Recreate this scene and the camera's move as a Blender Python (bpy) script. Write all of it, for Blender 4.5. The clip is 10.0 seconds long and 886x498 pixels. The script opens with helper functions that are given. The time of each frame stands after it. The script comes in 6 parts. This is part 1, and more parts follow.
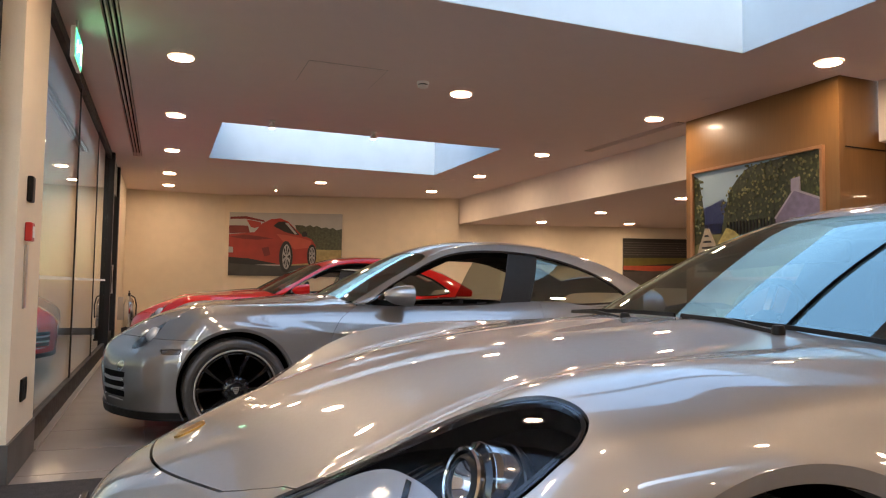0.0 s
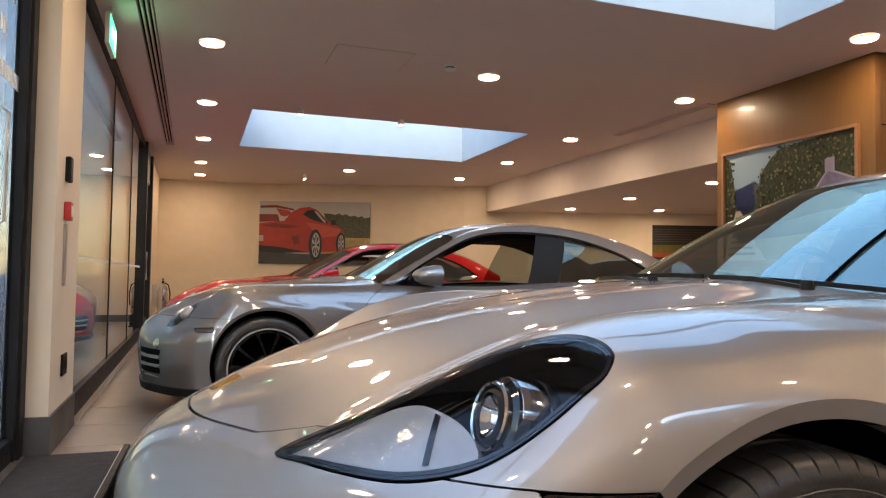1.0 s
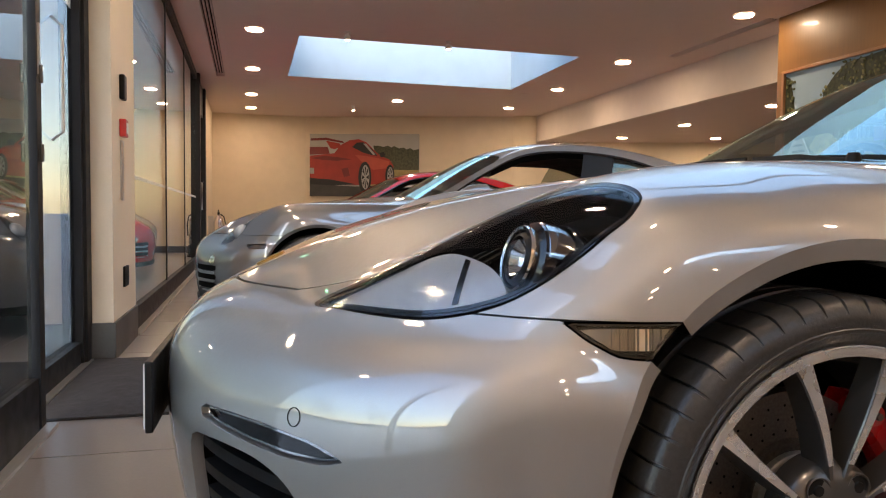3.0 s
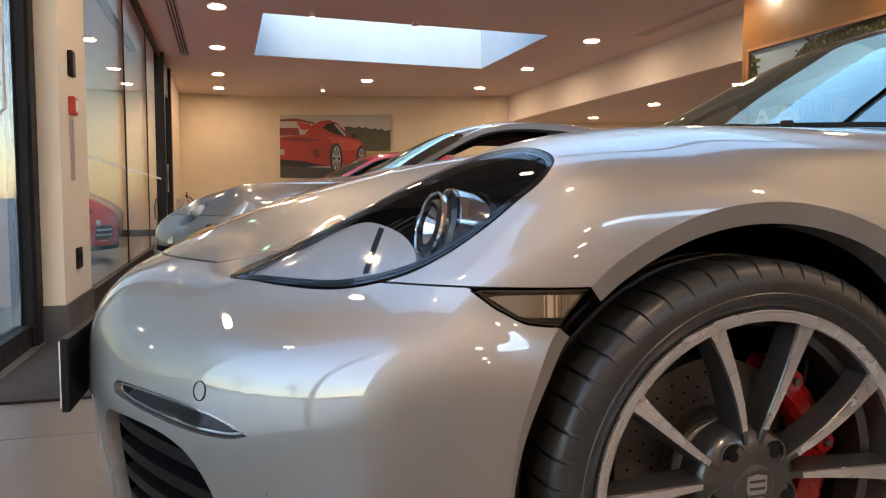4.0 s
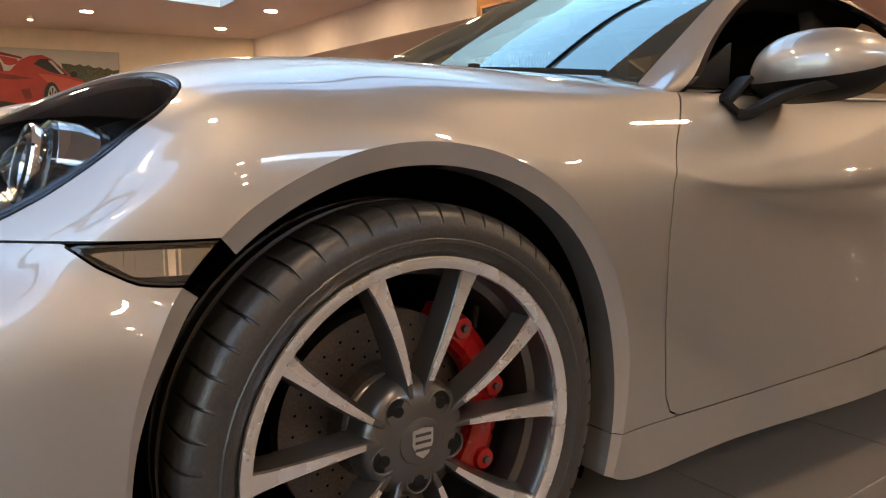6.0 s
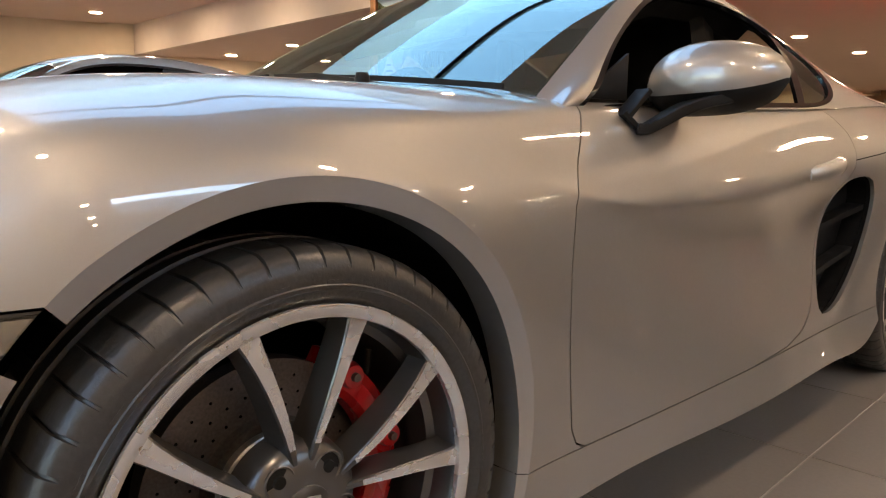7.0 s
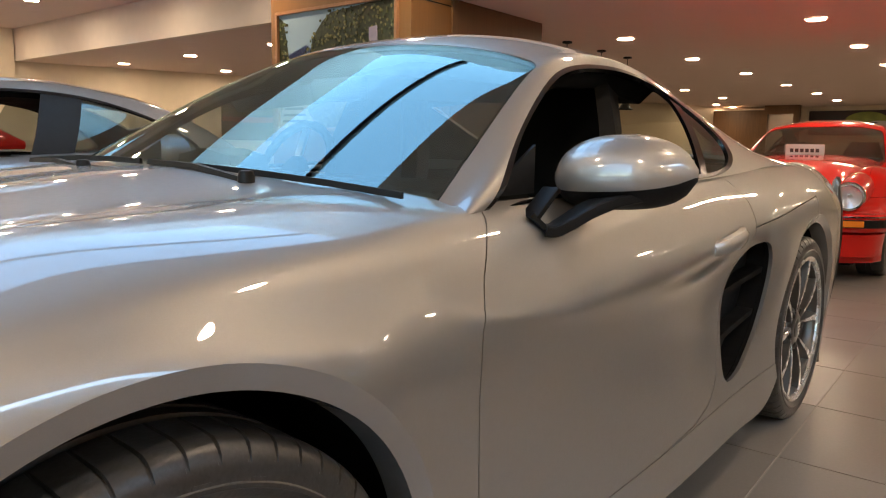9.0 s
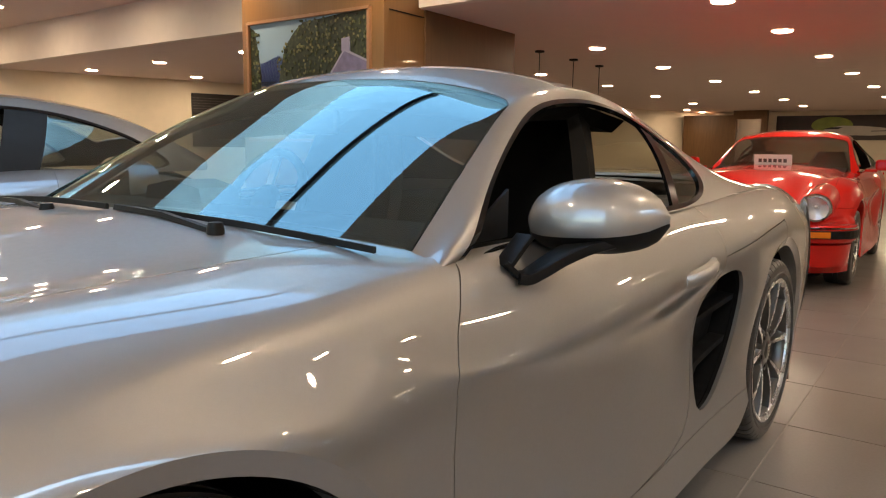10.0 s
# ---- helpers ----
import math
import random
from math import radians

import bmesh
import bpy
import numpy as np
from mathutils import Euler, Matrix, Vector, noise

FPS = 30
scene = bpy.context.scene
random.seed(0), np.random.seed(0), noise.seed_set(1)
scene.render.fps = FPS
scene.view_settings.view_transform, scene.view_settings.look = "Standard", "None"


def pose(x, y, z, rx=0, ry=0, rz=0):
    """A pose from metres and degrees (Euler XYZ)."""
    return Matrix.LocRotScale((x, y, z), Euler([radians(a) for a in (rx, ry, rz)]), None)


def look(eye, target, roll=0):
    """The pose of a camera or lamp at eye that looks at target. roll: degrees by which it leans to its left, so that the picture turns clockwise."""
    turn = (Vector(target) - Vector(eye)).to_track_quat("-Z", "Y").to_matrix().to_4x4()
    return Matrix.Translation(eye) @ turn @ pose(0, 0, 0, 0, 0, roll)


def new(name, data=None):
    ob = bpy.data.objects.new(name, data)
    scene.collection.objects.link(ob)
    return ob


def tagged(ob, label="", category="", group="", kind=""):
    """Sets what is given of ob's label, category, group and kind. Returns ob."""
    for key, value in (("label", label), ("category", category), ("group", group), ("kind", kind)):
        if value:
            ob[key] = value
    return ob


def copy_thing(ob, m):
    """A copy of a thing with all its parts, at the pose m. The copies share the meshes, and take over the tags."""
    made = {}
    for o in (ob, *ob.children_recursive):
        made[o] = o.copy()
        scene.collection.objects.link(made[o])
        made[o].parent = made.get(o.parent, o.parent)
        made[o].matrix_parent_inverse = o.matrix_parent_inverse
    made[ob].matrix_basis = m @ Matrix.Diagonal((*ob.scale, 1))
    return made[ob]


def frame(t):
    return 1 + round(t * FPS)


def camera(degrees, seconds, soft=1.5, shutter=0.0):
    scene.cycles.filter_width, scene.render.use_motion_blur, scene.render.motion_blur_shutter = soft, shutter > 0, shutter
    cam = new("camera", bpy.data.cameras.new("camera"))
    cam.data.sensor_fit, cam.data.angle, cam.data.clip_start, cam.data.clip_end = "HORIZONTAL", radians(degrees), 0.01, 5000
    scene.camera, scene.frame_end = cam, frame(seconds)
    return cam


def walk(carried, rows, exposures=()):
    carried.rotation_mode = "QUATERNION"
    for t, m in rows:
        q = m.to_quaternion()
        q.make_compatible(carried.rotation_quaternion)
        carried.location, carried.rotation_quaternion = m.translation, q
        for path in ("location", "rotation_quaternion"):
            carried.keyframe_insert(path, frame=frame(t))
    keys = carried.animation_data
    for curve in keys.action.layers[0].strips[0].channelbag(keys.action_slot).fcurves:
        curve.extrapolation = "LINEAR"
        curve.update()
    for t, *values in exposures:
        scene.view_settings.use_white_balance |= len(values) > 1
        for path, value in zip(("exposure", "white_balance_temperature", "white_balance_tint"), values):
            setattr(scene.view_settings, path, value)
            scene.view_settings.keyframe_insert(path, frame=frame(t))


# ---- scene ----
cam = camera(63.8, 10.0, soft=1.15)
PATH = [
    (0, (-0.867, -0.741, 1.009), (-0.134, 1.117, 1.116), 0.9),
    (0.5, (-0.867, -0.759, 0.968), (-0.173, 1.114, 1.071), 0.7),
    (1, (-0.873, -0.761, 0.93), (-0.213, 1.125, 1.012), 0.8),
    (1.5, (-0.885, -0.77, 0.892), (-0.263, 1.13, 0.925), 0.6),
    (2, (-0.89, -0.768, 0.845), (-0.32, 1.149, 0.83), 0.6),
    (2.5, (-0.882, -0.792, 0.811), (-0.357, 1.137, 0.751), 0.5),
    (4, (-0.746, -0.795, 0.768), (-0.159, 1.112, 0.626), 0.2),
    (4.5, (-0.702, -0.786, 0.757), (0.058, 1.057, 0.593), 0.5),
    (5, (-0.65, -0.776, 0.75), (0.244, 1.002, 0.555), 0.5),
    (5.5, (-0.593, -0.765, 0.743), (0.435, 0.934, 0.51), 0.6),
    (6, (-0.553, -0.747, 0.751), (0.621, 0.85, 0.481), 0.8),
    (6.2, (-0.535, -0.736, 0.76), (0.692, 0.818, 0.475), 0.6),
    (7.5, (-0.428, -0.625, 0.841), (1.016, 0.727, 0.551), 0.9),
    (8, (-0.391, -0.603, 0.887), (1.095, 0.703, 0.594), 1.0),
    (8.5, (-0.364, -0.581, 0.939), (1.158, 0.683, 0.647), 1.1),
    (9, (-0.354, -0.583, 0.982), (1.199, 0.645, 0.699), 0.9),
    (9.5, (-0.344, -0.577, 1.026), (1.236, 0.617, 0.746), 0.8),
    (10, (-0.337, -0.571, 1.064), (1.26, 0.601, 0.788), 0.8),
]

EXPOSURE = 3.4
walk(cam, [(t, look(eye, target, roll)) for t, eye, target, roll in PATH], exposures=[(0.0, EXPOSURE, 6550, 14), (2.5, EXPOSURE, 6550, 13), (4.0, EXPOSURE + 0.1, 6600, 13), (5.0, EXPOSURE + 0.14, 7050, 13.5), (6.0, EXPOSURE + 0.27, 7050, 13.5), (7.5, EXPOSURE + 0.35, 6350, 9), (8.0, EXPOSURE + 0.35, 6250, 8), (10.0, EXPOSURE + 0.16, 6150, 6)])

# ---- light from outside ----
world = bpy.data.worlds.new("overcast_sky")
scene.world = world
world.use_nodes = True
_nt = world.node_tree
_sky = _nt.nodes.new("ShaderNodeTexSky")
_sky.sky_type = "NISHITA"
_sky.sun_disc = False
_sky.sun_elevation = radians(38)
_sky.sun_rotation = radians(200)
_sky.air_density = 1.3
_sky.dust_density = 0.6
_sky.ozone_density = 1.0
_nt.links.new(_sky.outputs[0], _nt.nodes["Background"].inputs["Color"])
_nt.nodes["Background"].inputs["Strength"].default_value = 0.112
sun = new("sun", bpy.data.lights.new("sun", "SUN"))
sun.data.energy, sun.data.angle, sun.data.color = 0.12, radians(25), (1.0, 0.96, 0.9)
sun.matrix_world = look((0, 0, 20), (6, 16, 6.0))
LAMP = 20.0     # emission of a ceiling downlight


# ---- materials ----
def mat(name, color, rough=0.5, metal=0.0, coat=0.0, grain=0.0, scale=40.0, bump=0.0, blotch=0.0, emit=None, strength=0.0, spec=0.5, stretch=(1, 1, 1), rand=0.0):
    """A surface with fine grain and large soft blotches in colour and gloss."""
    m = bpy.data.materials.new(name)
    m.use_nodes = True
    nt = m.node_tree
    b = nt.nodes["Principled BSDF"]
    b.inputs["Base Color"].default_value = (*color, 1)
    b.inputs["Roughness"].default_value = rough
    b.inputs["Metallic"].default_value = metal
    b.inputs["Coat Weight"].default_value = coat
    b.inputs["Coat Roughness"].default_value = 0.02
    b.inputs["Specular IOR Level"].default_value = spec
    if emit:
        b.inputs["Emission Color"].default_value = (*emit, 1)
        b.inputs["Emission Strength"].default_value = strength
    if grain or bump or blotch or rand:
        tc = nt.nodes.new("ShaderNodeTexCoord")
        mp = nt.nodes.new("ShaderNodeMapping")
        mp.inputs["Scale"].default_value = stretch
        nt.links.new(tc.outputs["Object"], mp.inputs["Vector"])
        fine = nt.nodes.new("ShaderNodeTexNoise")
        fine.inputs["Scale"].default_value = scale
        fine.inputs["Detail"].default_value = 6
        nt.links.new(mp.outputs[0], fine.inputs["Vector"])
        big = nt.nodes.new("ShaderNodeTexNoise")
        big.inputs["Scale"].default_value = max(scale * 0.04, 0.6)
        big.inputs["Detail"].default_value = 3
        nt.links.new(mp.outputs[0], big.inputs["Vector"])

        def ranged(src, lo, hi):
            r = nt.nodes.new("ShaderNodeMapRange")
            r.inputs["From Min"].default_value, r.inputs["From Max"].default_value = 0.3, 0.7
            r.inputs["To Min"].default_value, r.inputs["To Max"].default_value = lo, hi
            nt.links.new(src, r.inputs["Value"])
            return r.outputs[0]

        def times(a, c):
            t = nt.nodes.new("ShaderNodeMath")
            t.operation = "MULTIPLY"
            nt.links.new(a, t.inputs[0])
            nt.links.new(c, t.inputs[1])
            return t.outputs[0]
        f = times(ranged(fine.outputs[0], 1 - grain, 1 + grain), ranged(big.outputs[0], 1 - blotch, 1 + blotch))
        if rand:
            oi = nt.nodes.new("ShaderNodeObjectInfo")
            rr = nt.nodes.new("ShaderNodeMapRange")
            rr.inputs["To Min"].default_value, rr.inputs["To Max"].default_value = 1 - rand, 1 + rand
            nt.links.new(oi.outputs["Random"], rr.inputs["Value"])
            f = times(f, rr.outputs[0])
        mix = nt.nodes.new("ShaderNodeVectorMath")
        mix.operation = "SCALE"
        mix.inputs[0].default_value = color
        nt.links.new(f, mix.inputs["Scale"])
        nt.links.new(mix.outputs[0], b.inputs["Base Color"])
        nt.links.new(ranged(big.outputs[0], rough * 0.88, min(1, rough * 1.12)), b.inputs["Roughness"])
        if bump:
            bp = nt.nodes.new("ShaderNodeBump")
            bp.inputs["Strength"].default_value = bump
            bp.inputs["Distance"].default_value = 0.002
            nt.links.new(fine.outputs[0], bp.inputs["Height"])
            nt.links.new(bp.outputs[0], b.inputs["Normal"])
    return m


def car_paint(name, color, metal=0.45, rough=0.46, flake=0.10, coat_ior=2.1, spec=0.5):
    """Metallic lacquer: flakes under a clear coat."""
    m = mat(name, color, rough, metal, coat=1.0, grain=flake, scale=2600.0, blotch=0.02, spec=spec)
    m.node_tree.nodes["Principled BSDF"].inputs["Coat IOR"].default_value = coat_ior
    return m


def clear_glass(name, tint=(0.9, 0.93, 0.92), ior=1.5, boost=1.0, coating=(1, 1, 1)):
    """Thin pane: lets light straight through, mirrors by its angle."""
    m = bpy.data.materials.new(name)
    m.use_nodes = True
    nt = m.node_tree
    nt.nodes.remove(nt.nodes["Principled BSDF"])
    out = nt.nodes["Material Output"]
    tr = nt.nodes.new("ShaderNodeBsdfTransparent")
    tr.inputs[0].default_value = (*tint, 1)
    gl = nt.nodes.new("ShaderNodeBsdfGlossy")
    gl.inputs["Color"].default_value = (*coating, 1)
    gl.inputs["Roughness"].default_value = 0.003
    lw = nt.nodes.new("ShaderNodeLayerWeight")
    lw.inputs[0].default_value = 0.5
    f0 = ((ior - 1) / (ior + 1)) ** 2
    pw = nt.nodes.new("ShaderNodeMath")
    pw.operation = "POWER"
    pw.inputs[1].default_value = 5.0
    nt.links.new(lw.outputs["Facing"], pw.inputs[0])
    mu = nt.nodes.new("ShaderNodeMath")
    mu.operation, mu.use_clamp = "MULTIPLY_ADD", True
    mu.inputs[1].default_value = 1 - f0 * boost
    mu.inputs[2].default_value = f0 * boost
    mx = nt.nodes.new("ShaderNodeMixShader")
    nt.links.new(pw.outputs[0], mu.inputs[0])
    nt.links.new(mu.outputs[0], mx.inputs[0])
    nt.links.new(tr.outputs[0], mx.inputs[1])
    nt.links.new(gl.outputs[0], mx.inputs[2])
    nt.links.new(mx.outputs[0], out.inputs["Surface"])
    return m


WALL = mat("cream_wall_paint", (0.72, 0.62, 0.47), 0.75, grain=0.02, scale=120, bump=0.15, blotch=0.03)
CEIL = mat("white_ceiling_paint", (0.72, 0.59, 0.53), 0.8, grain=0.015, scale=150, bump=0.1, blotch=0.02)
# white well plaster with dimmed blue sky light put into its colour
WELL = mat("sky_toned_well_plaster", (0.46, 0.50, 0.52), 0.7, grain=0.01, scale=90, bump=0.1, blotch=0.04)
TILE = mat("dark_grey_porcelain", (0.20, 0.180, 0.165), 0.31, grain=0.05, scale=90, bump=0.02, blotch=0.03, rand=0.04)
GROUT = mat("grey_grout", (0.34, 0.31, 0.28), 0.9, grain=0.1, scale=200)
SKIRT = mat("dark_skirting_tile", (0.06, 0.058, 0.056), 0.4, grain=0.08, scale=80, blotch=0.08)
MAT = mat("charcoal_entrance_mat", (0.028, 0.027, 0.027), 0.95, grain=0.5, scale=700, bump=0.8)
ALU = mat("brushed_aluminium", (0.55, 0.54, 0.52), 0.35, 0.9, grain=0.08, scale=300, stretch=(1, 0.05, 1))
FRAME = mat("anthracite_powder_coat", (0.014, 0.014, 0.015), 0.5, spec=0.2, grain=0.1, scale=400, bump=0.1)
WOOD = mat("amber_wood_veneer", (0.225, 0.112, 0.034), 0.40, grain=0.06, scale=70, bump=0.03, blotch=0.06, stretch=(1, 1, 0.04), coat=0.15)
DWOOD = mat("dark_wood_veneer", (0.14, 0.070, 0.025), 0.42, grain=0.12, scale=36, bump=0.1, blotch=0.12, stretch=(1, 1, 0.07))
BLACK = mat("satin_black_plastic", (0.006, 0.006, 0.0065), 0.5, spec=0.25, grain=0.15, scale=500, bump=0.1)
SHINY = mat("gloss_black_plastic", (0.008, 0.008, 0.009), 0.08, coat=0.6)
DARK = mat("matt_black_lining", (0.003, 0.003, 0.0035), 0.95, spec=0.1)
LAMPM = mat("warm_downlight_diffuser", (0.9, 0.85, 0.75), 0.5, emit=(1.0, 0.73, 0.48), strength=LAMP)
TRIMW = mat("white_lamp_ring", (0.78, 0.75, 0.70), 0.5)
RUBBER = mat("tyre_rubber", (0.034, 0.033, 0.032), 0.34, spec=0.6, grain=0.25, scale=160, bump=0.25, blotch=0.15)
CHROME = mat("bright_chrome", (0.82, 0.82, 0.82), 0.06, 1.0)
SMOKE = mat("smoky_chrome", (0.46, 0.455, 0.44), 0.12, 1.0)
STEEL = mat("brake_disc_steel", (0.16, 0.135, 0.12), 0.45, 0.8, grain=0.2, scale=220, blotch=0.2)
GUN = mat("gunmetal_wheel_paint", (0.11, 0.106, 0.103), 0.3, 0.7, coat=0.5)
MACH = mat("machined_wheel_face", (0.76, 0.75, 0.735), 0.27, 0.8, grain=0.02, scale=500, blotch=0.01)
REDCAL = mat("red_caliper_enamel", (0.44, 0.010, 0.010), 0.28, coat=0.6, grain=0.03, scale=300)
SILVER = car_paint("silver_metallic_lacquer", (0.42, 0.407, 0.386), metal=0.88, rough=0.50, coat_ior=2.05)
GREY = car_paint("grey_metallic_lacquer", (0.215, 0.211, 0.205), metal=0.85, rough=0.52, coat_ior=2.0)
SLATE = car_paint("dark_slate_lacquer", (0.075, 0.075, 0.077), metal=0.6, rough=0.45, coat_ior=1.6)
REDP = car_paint("bright_red_lacquer", (0.54, 0.009, 0.006), metal=0.0, rough=0.4, flake=0.02, coat_ior=1.5, spec=0.05)
GLASS = clear_glass("rooflight_glass", (0.90, 0.93, 0.91), 1.52, 1.0)
SIDEPANE = clear_glass("grey_shop_window_glass", (0.64, 0.65, 0.655), 1.52, 1.5)
PANE = clear_glass("tinted_shop_window_glass", (0.33, 0.34, 0.325), 1.52, 5.0)
REARGLASS = clear_glass("clear_rear_glass", (0.80, 0.82, 0.72), 1.5, 1.3)
CARGLASS = clear_glass("tinted_car_glass", (0.42, 0.46, 0.44), 1.52, 6.4, (0.74, 0.97, 0.94))
LENS = clear_glass("clear_polycarbonate", (0.92, 0.93, 0.94), 1.5, 0.75)
LEATHER = mat("black_leather", (0.006, 0.006, 0.006), 0.7, spec=0.15, grain=0.2, scale=300, bump=0.3)


# ---- building blocks ----
def link(name, bm, material, parent=None, label="", smooth=False):
    me = bpy.data.meshes.new(name)
    bmesh.ops.recalc_face_normals(bm, faces=bm.faces)
    bm.to_mesh(me)
    bm.free()
    if smooth:
        me.shade_smooth()
        me.set_sharp_from_angle(angle=radians(38))
    me.materials.append(material)
    ob = new(name, me)
    if parent:
        ob.parent = parent
    if label:
        ob["label"] = label
    return ob


part = link


def thing(name, label, category, group="", kind="", at=None):
    ob = new(name)
    ob.empty_display_size = 0.1
    if at is not None:
        ob.matrix_world = at
    return tagged(ob, label, category, group, kind)


def box(x0, x1, y0, y1, z0, z1, bm=None, bevel=0.0):
    own = bmesh.new()
    r = bmesh.ops.create_cube(own, size=1)
    for v in own.verts:
        v.co = Vector(((x0 + x1) / 2 + v.co.x * (x1 - x0), (y0 + y1) / 2 + v.co.y * (y1 - y0), (z0 + z1) / 2 + v.co.z * (z1 - z0)))
    if bevel:
        bmesh.ops.bevel(own, geom=own.edges[:], offset=bevel, segments=2, affect="EDGES", profile=0.5)
    if bm is None:
        return own
    return join(bm, own)


def join(bm, other):
    me = bpy.data.meshes.new("tmp")
    other.to_mesh(me)
    other.free()
    bm.from_mesh(me)
    bpy.data.meshes.remove(me)
    return bm


def lathe(profile, n=48, axis="y", a0=0.0, a1=2 * math.pi, bend=None, turns=None):
    """Turns (radius, offset) pairs round an axis; bend(r, o, k) may shift a ring point."""
    bm = bmesh.new()
    closed = abs(a1 - a0 - 2 * math.pi) < 1e-6
    rows = []
    for k in range(n if closed else n + 1):
        a = turns[k] if turns else a0 + (a1 - a0) * k / n
        row = []
        for i, (r, o) in enumerate(profile):
            if bend:
                r, o = bend(r, o, k, i)
            c, s = r * math.cos(a), r * math.sin(a)
            row.append(bm.verts.new({"y": (c, o, s), "z": (c, s, o), "x": (o, c, s)}[axis]))
        rows.append(row)
    for k in range(len(rows) if closed else len(rows) - 1):
        p, q = rows[k], rows[(k + 1) % len(rows)]
        for i in range(len(profile) - 1):
            bm.faces.new((p[i], p[i + 1], q[i + 1], q[i]))
    return bm


def tube(points, radius, sides=8, closed=False):
    """A bent round bar through the points."""
    bm = bmesh.new()
    pts = [Vector(p) for p in points]
    n = len(pts)
    rings = []
    for i, p in enumerate(pts):
        d = (pts[(i + 1) % n] - pts[i - 1]) if closed else (pts[min(i + 1, n - 1)] - pts[max(i - 1, 0)])
        d.normalize()
        a = d.cross(Vector((0, 0, 1)))
        if a.length < 0.1:
            a = d.cross(Vector((0, 1, 0)))
        a.normalize()
        b = d.cross(a)
        r = radius[i] if isinstance(radius, (list, tuple)) else radius
        rings.append([bm.verts.new(p + r * (math.cos(t) * a + math.sin(t) * b)) for t in [2 * math.pi * j / sides for j in range(sides)]])
    for i in range(n if closed else n - 1):
        p, q = rings[i], rings[(i + 1) % n]
        for j in range(sides):
            bm.faces.new((p[j], p[(j + 1) % sides], q[(j + 1) % sides], q[j]))
    if not closed:
        bm.faces.new(rings[0])
        bm.faces.new(rings[-1])
    return bm


def sweep(points, shape, up=(0, 0, 1)):
    """A flat profile [(side, up)] carried along a line."""
    bm = bmesh.new()
    pts = [Vector(p) for p in points]
    rings = []
    for i, p in enumerate(pts):
        d = (pts[min(i + 1, len(pts) - 1)] - pts[max(i - 1, 0)]).normalized()
        s = d.cross(Vector(up)).normalized()
        u = s.cross(d)
        rings.append([bm.verts.new(p + s * a + u * b) for a, b in shape])
    m = len(shape)
    for p, q in zip(rings, rings[1:]):
        for j in range(m):
            bm.faces.new((p[j], p[(j + 1) % m], q[(j + 1) % m], q[j]))
    bm.faces.new(rings[0])
    bm.faces.new(rings[-1])
    return bm


def glide(points, n):
    """A smooth line through the points, n steps from each to the next."""
    p = [Vector(q) for q in points]
    p = [p[0] * 2 - p[1]] + p + [p[-1] * 2 - p[-2]]
    out = []
    for a, b, c, d in zip(p, p[1:], p[2:], p[3:]):
        for t in [i / n for i in range(n)]:
            out.append(0.5 * (2 * b + (c - a) * t + (2 * a - 5 * b + 4 * c - d) * t * t + (3 * b - a - 3 * c + d) * t ** 3))
    return out + [p[-2]]


def loft(rings, caps=True):
    bm = bmesh.new()
    vs = [[bm.verts.new(p) for p in r] for r in rings]
    m = len(vs[0])
    for p, q in zip(vs, vs[1:]):
        for j in range(m):
            bm.faces.new((p[j], p[(j + 1) % m], q[(j + 1) % m], q[j]))
    if caps:
        bm.faces.new(vs[0])
        bm.faces.new(vs[-1])
    return bm


def prism(outline, axis, a, b):
    """A flat outline given thickness along an axis from a to b."""
    def at(p, d):
        return {"y": (p[0], d, p[1]), "x": (d, p[0], p[1]), "z": (p[0], p[1], d)}[axis]
    return loft([[at(p, a) for p in outline], [at(p, b) for p in outline]])


# ---- smooth panelled shells for the cars ----
def spline_rows(n, m):
    """Weights of a natural cubic spline through n points, at m even steps."""
    A, B = np.eye(n), np.zeros((n, n))
    for i in range(1, n - 1):
        A[i, i - 1:i + 2] = 1, 4, 1
        B[i, i - 1:i + 2] = 6, -12, 6
    D = np.linalg.solve(A, B)
    t = np.linspace(0, n - 1, m)
    k = np.clip(t.astype(int), 0, n - 2)
    s = (t - k)[:, None]
    I = np.eye(n)
    return (1 - s) * I[k] + s * I[k + 1] + ((1 - s) ** 3 - (1 - s)) / 6 * D[k] + (s ** 3 - s) / 6 * D[k + 1]


def shell(rails, nu, nv):
    """Half a car's skin from lengthwise rails [(x, w, z)], centre first; w is the distance from the middle plane."""
    R = np.array(rails, float)
    n = len(R)
    M = R[:0:-1].copy()
    M[:, :, 1] *= -1
    F = np.concatenate([M, R])
    Wv = spline_rows(2 * n - 1, 2 * nv + 1)
    Wu = spline_rows(R.shape[1], nu)
    S = np.einsum("ai,jic,bj->abc", Wu, F, Wv)
    N = np.cross(np.gradient(S, axis=0), np.gradient(S, axis=1))
    N /= np.maximum(np.linalg.norm(N, axis=2, keepdims=True), 1e-9)
    if N[nu // 2, nv, 2] < 0:
        N = -N
    S, N = S[:, nv:], N[:, nv:]
    S[:, 0, 1] = 0
    U, V = np.meshgrid(np.linspace(0, R.shape[1] - 1, nu), np.linspace(0, n - 1, nv + 1), indexing="ij")
    a = np.concatenate([S, N, U[..., None], V[..., None]], axis=2).reshape(-1, 8)
    i = np.arange(nu * (nv + 1)).reshape(nu, nv + 1)
    f = np.stack([i[:-1, :-1], i[1:, :-1], i[1:, 1:], i[:-1, 1:]], axis=-1).reshape(-1, 4)
    return a, [tuple(q) for q in f.tolist()]


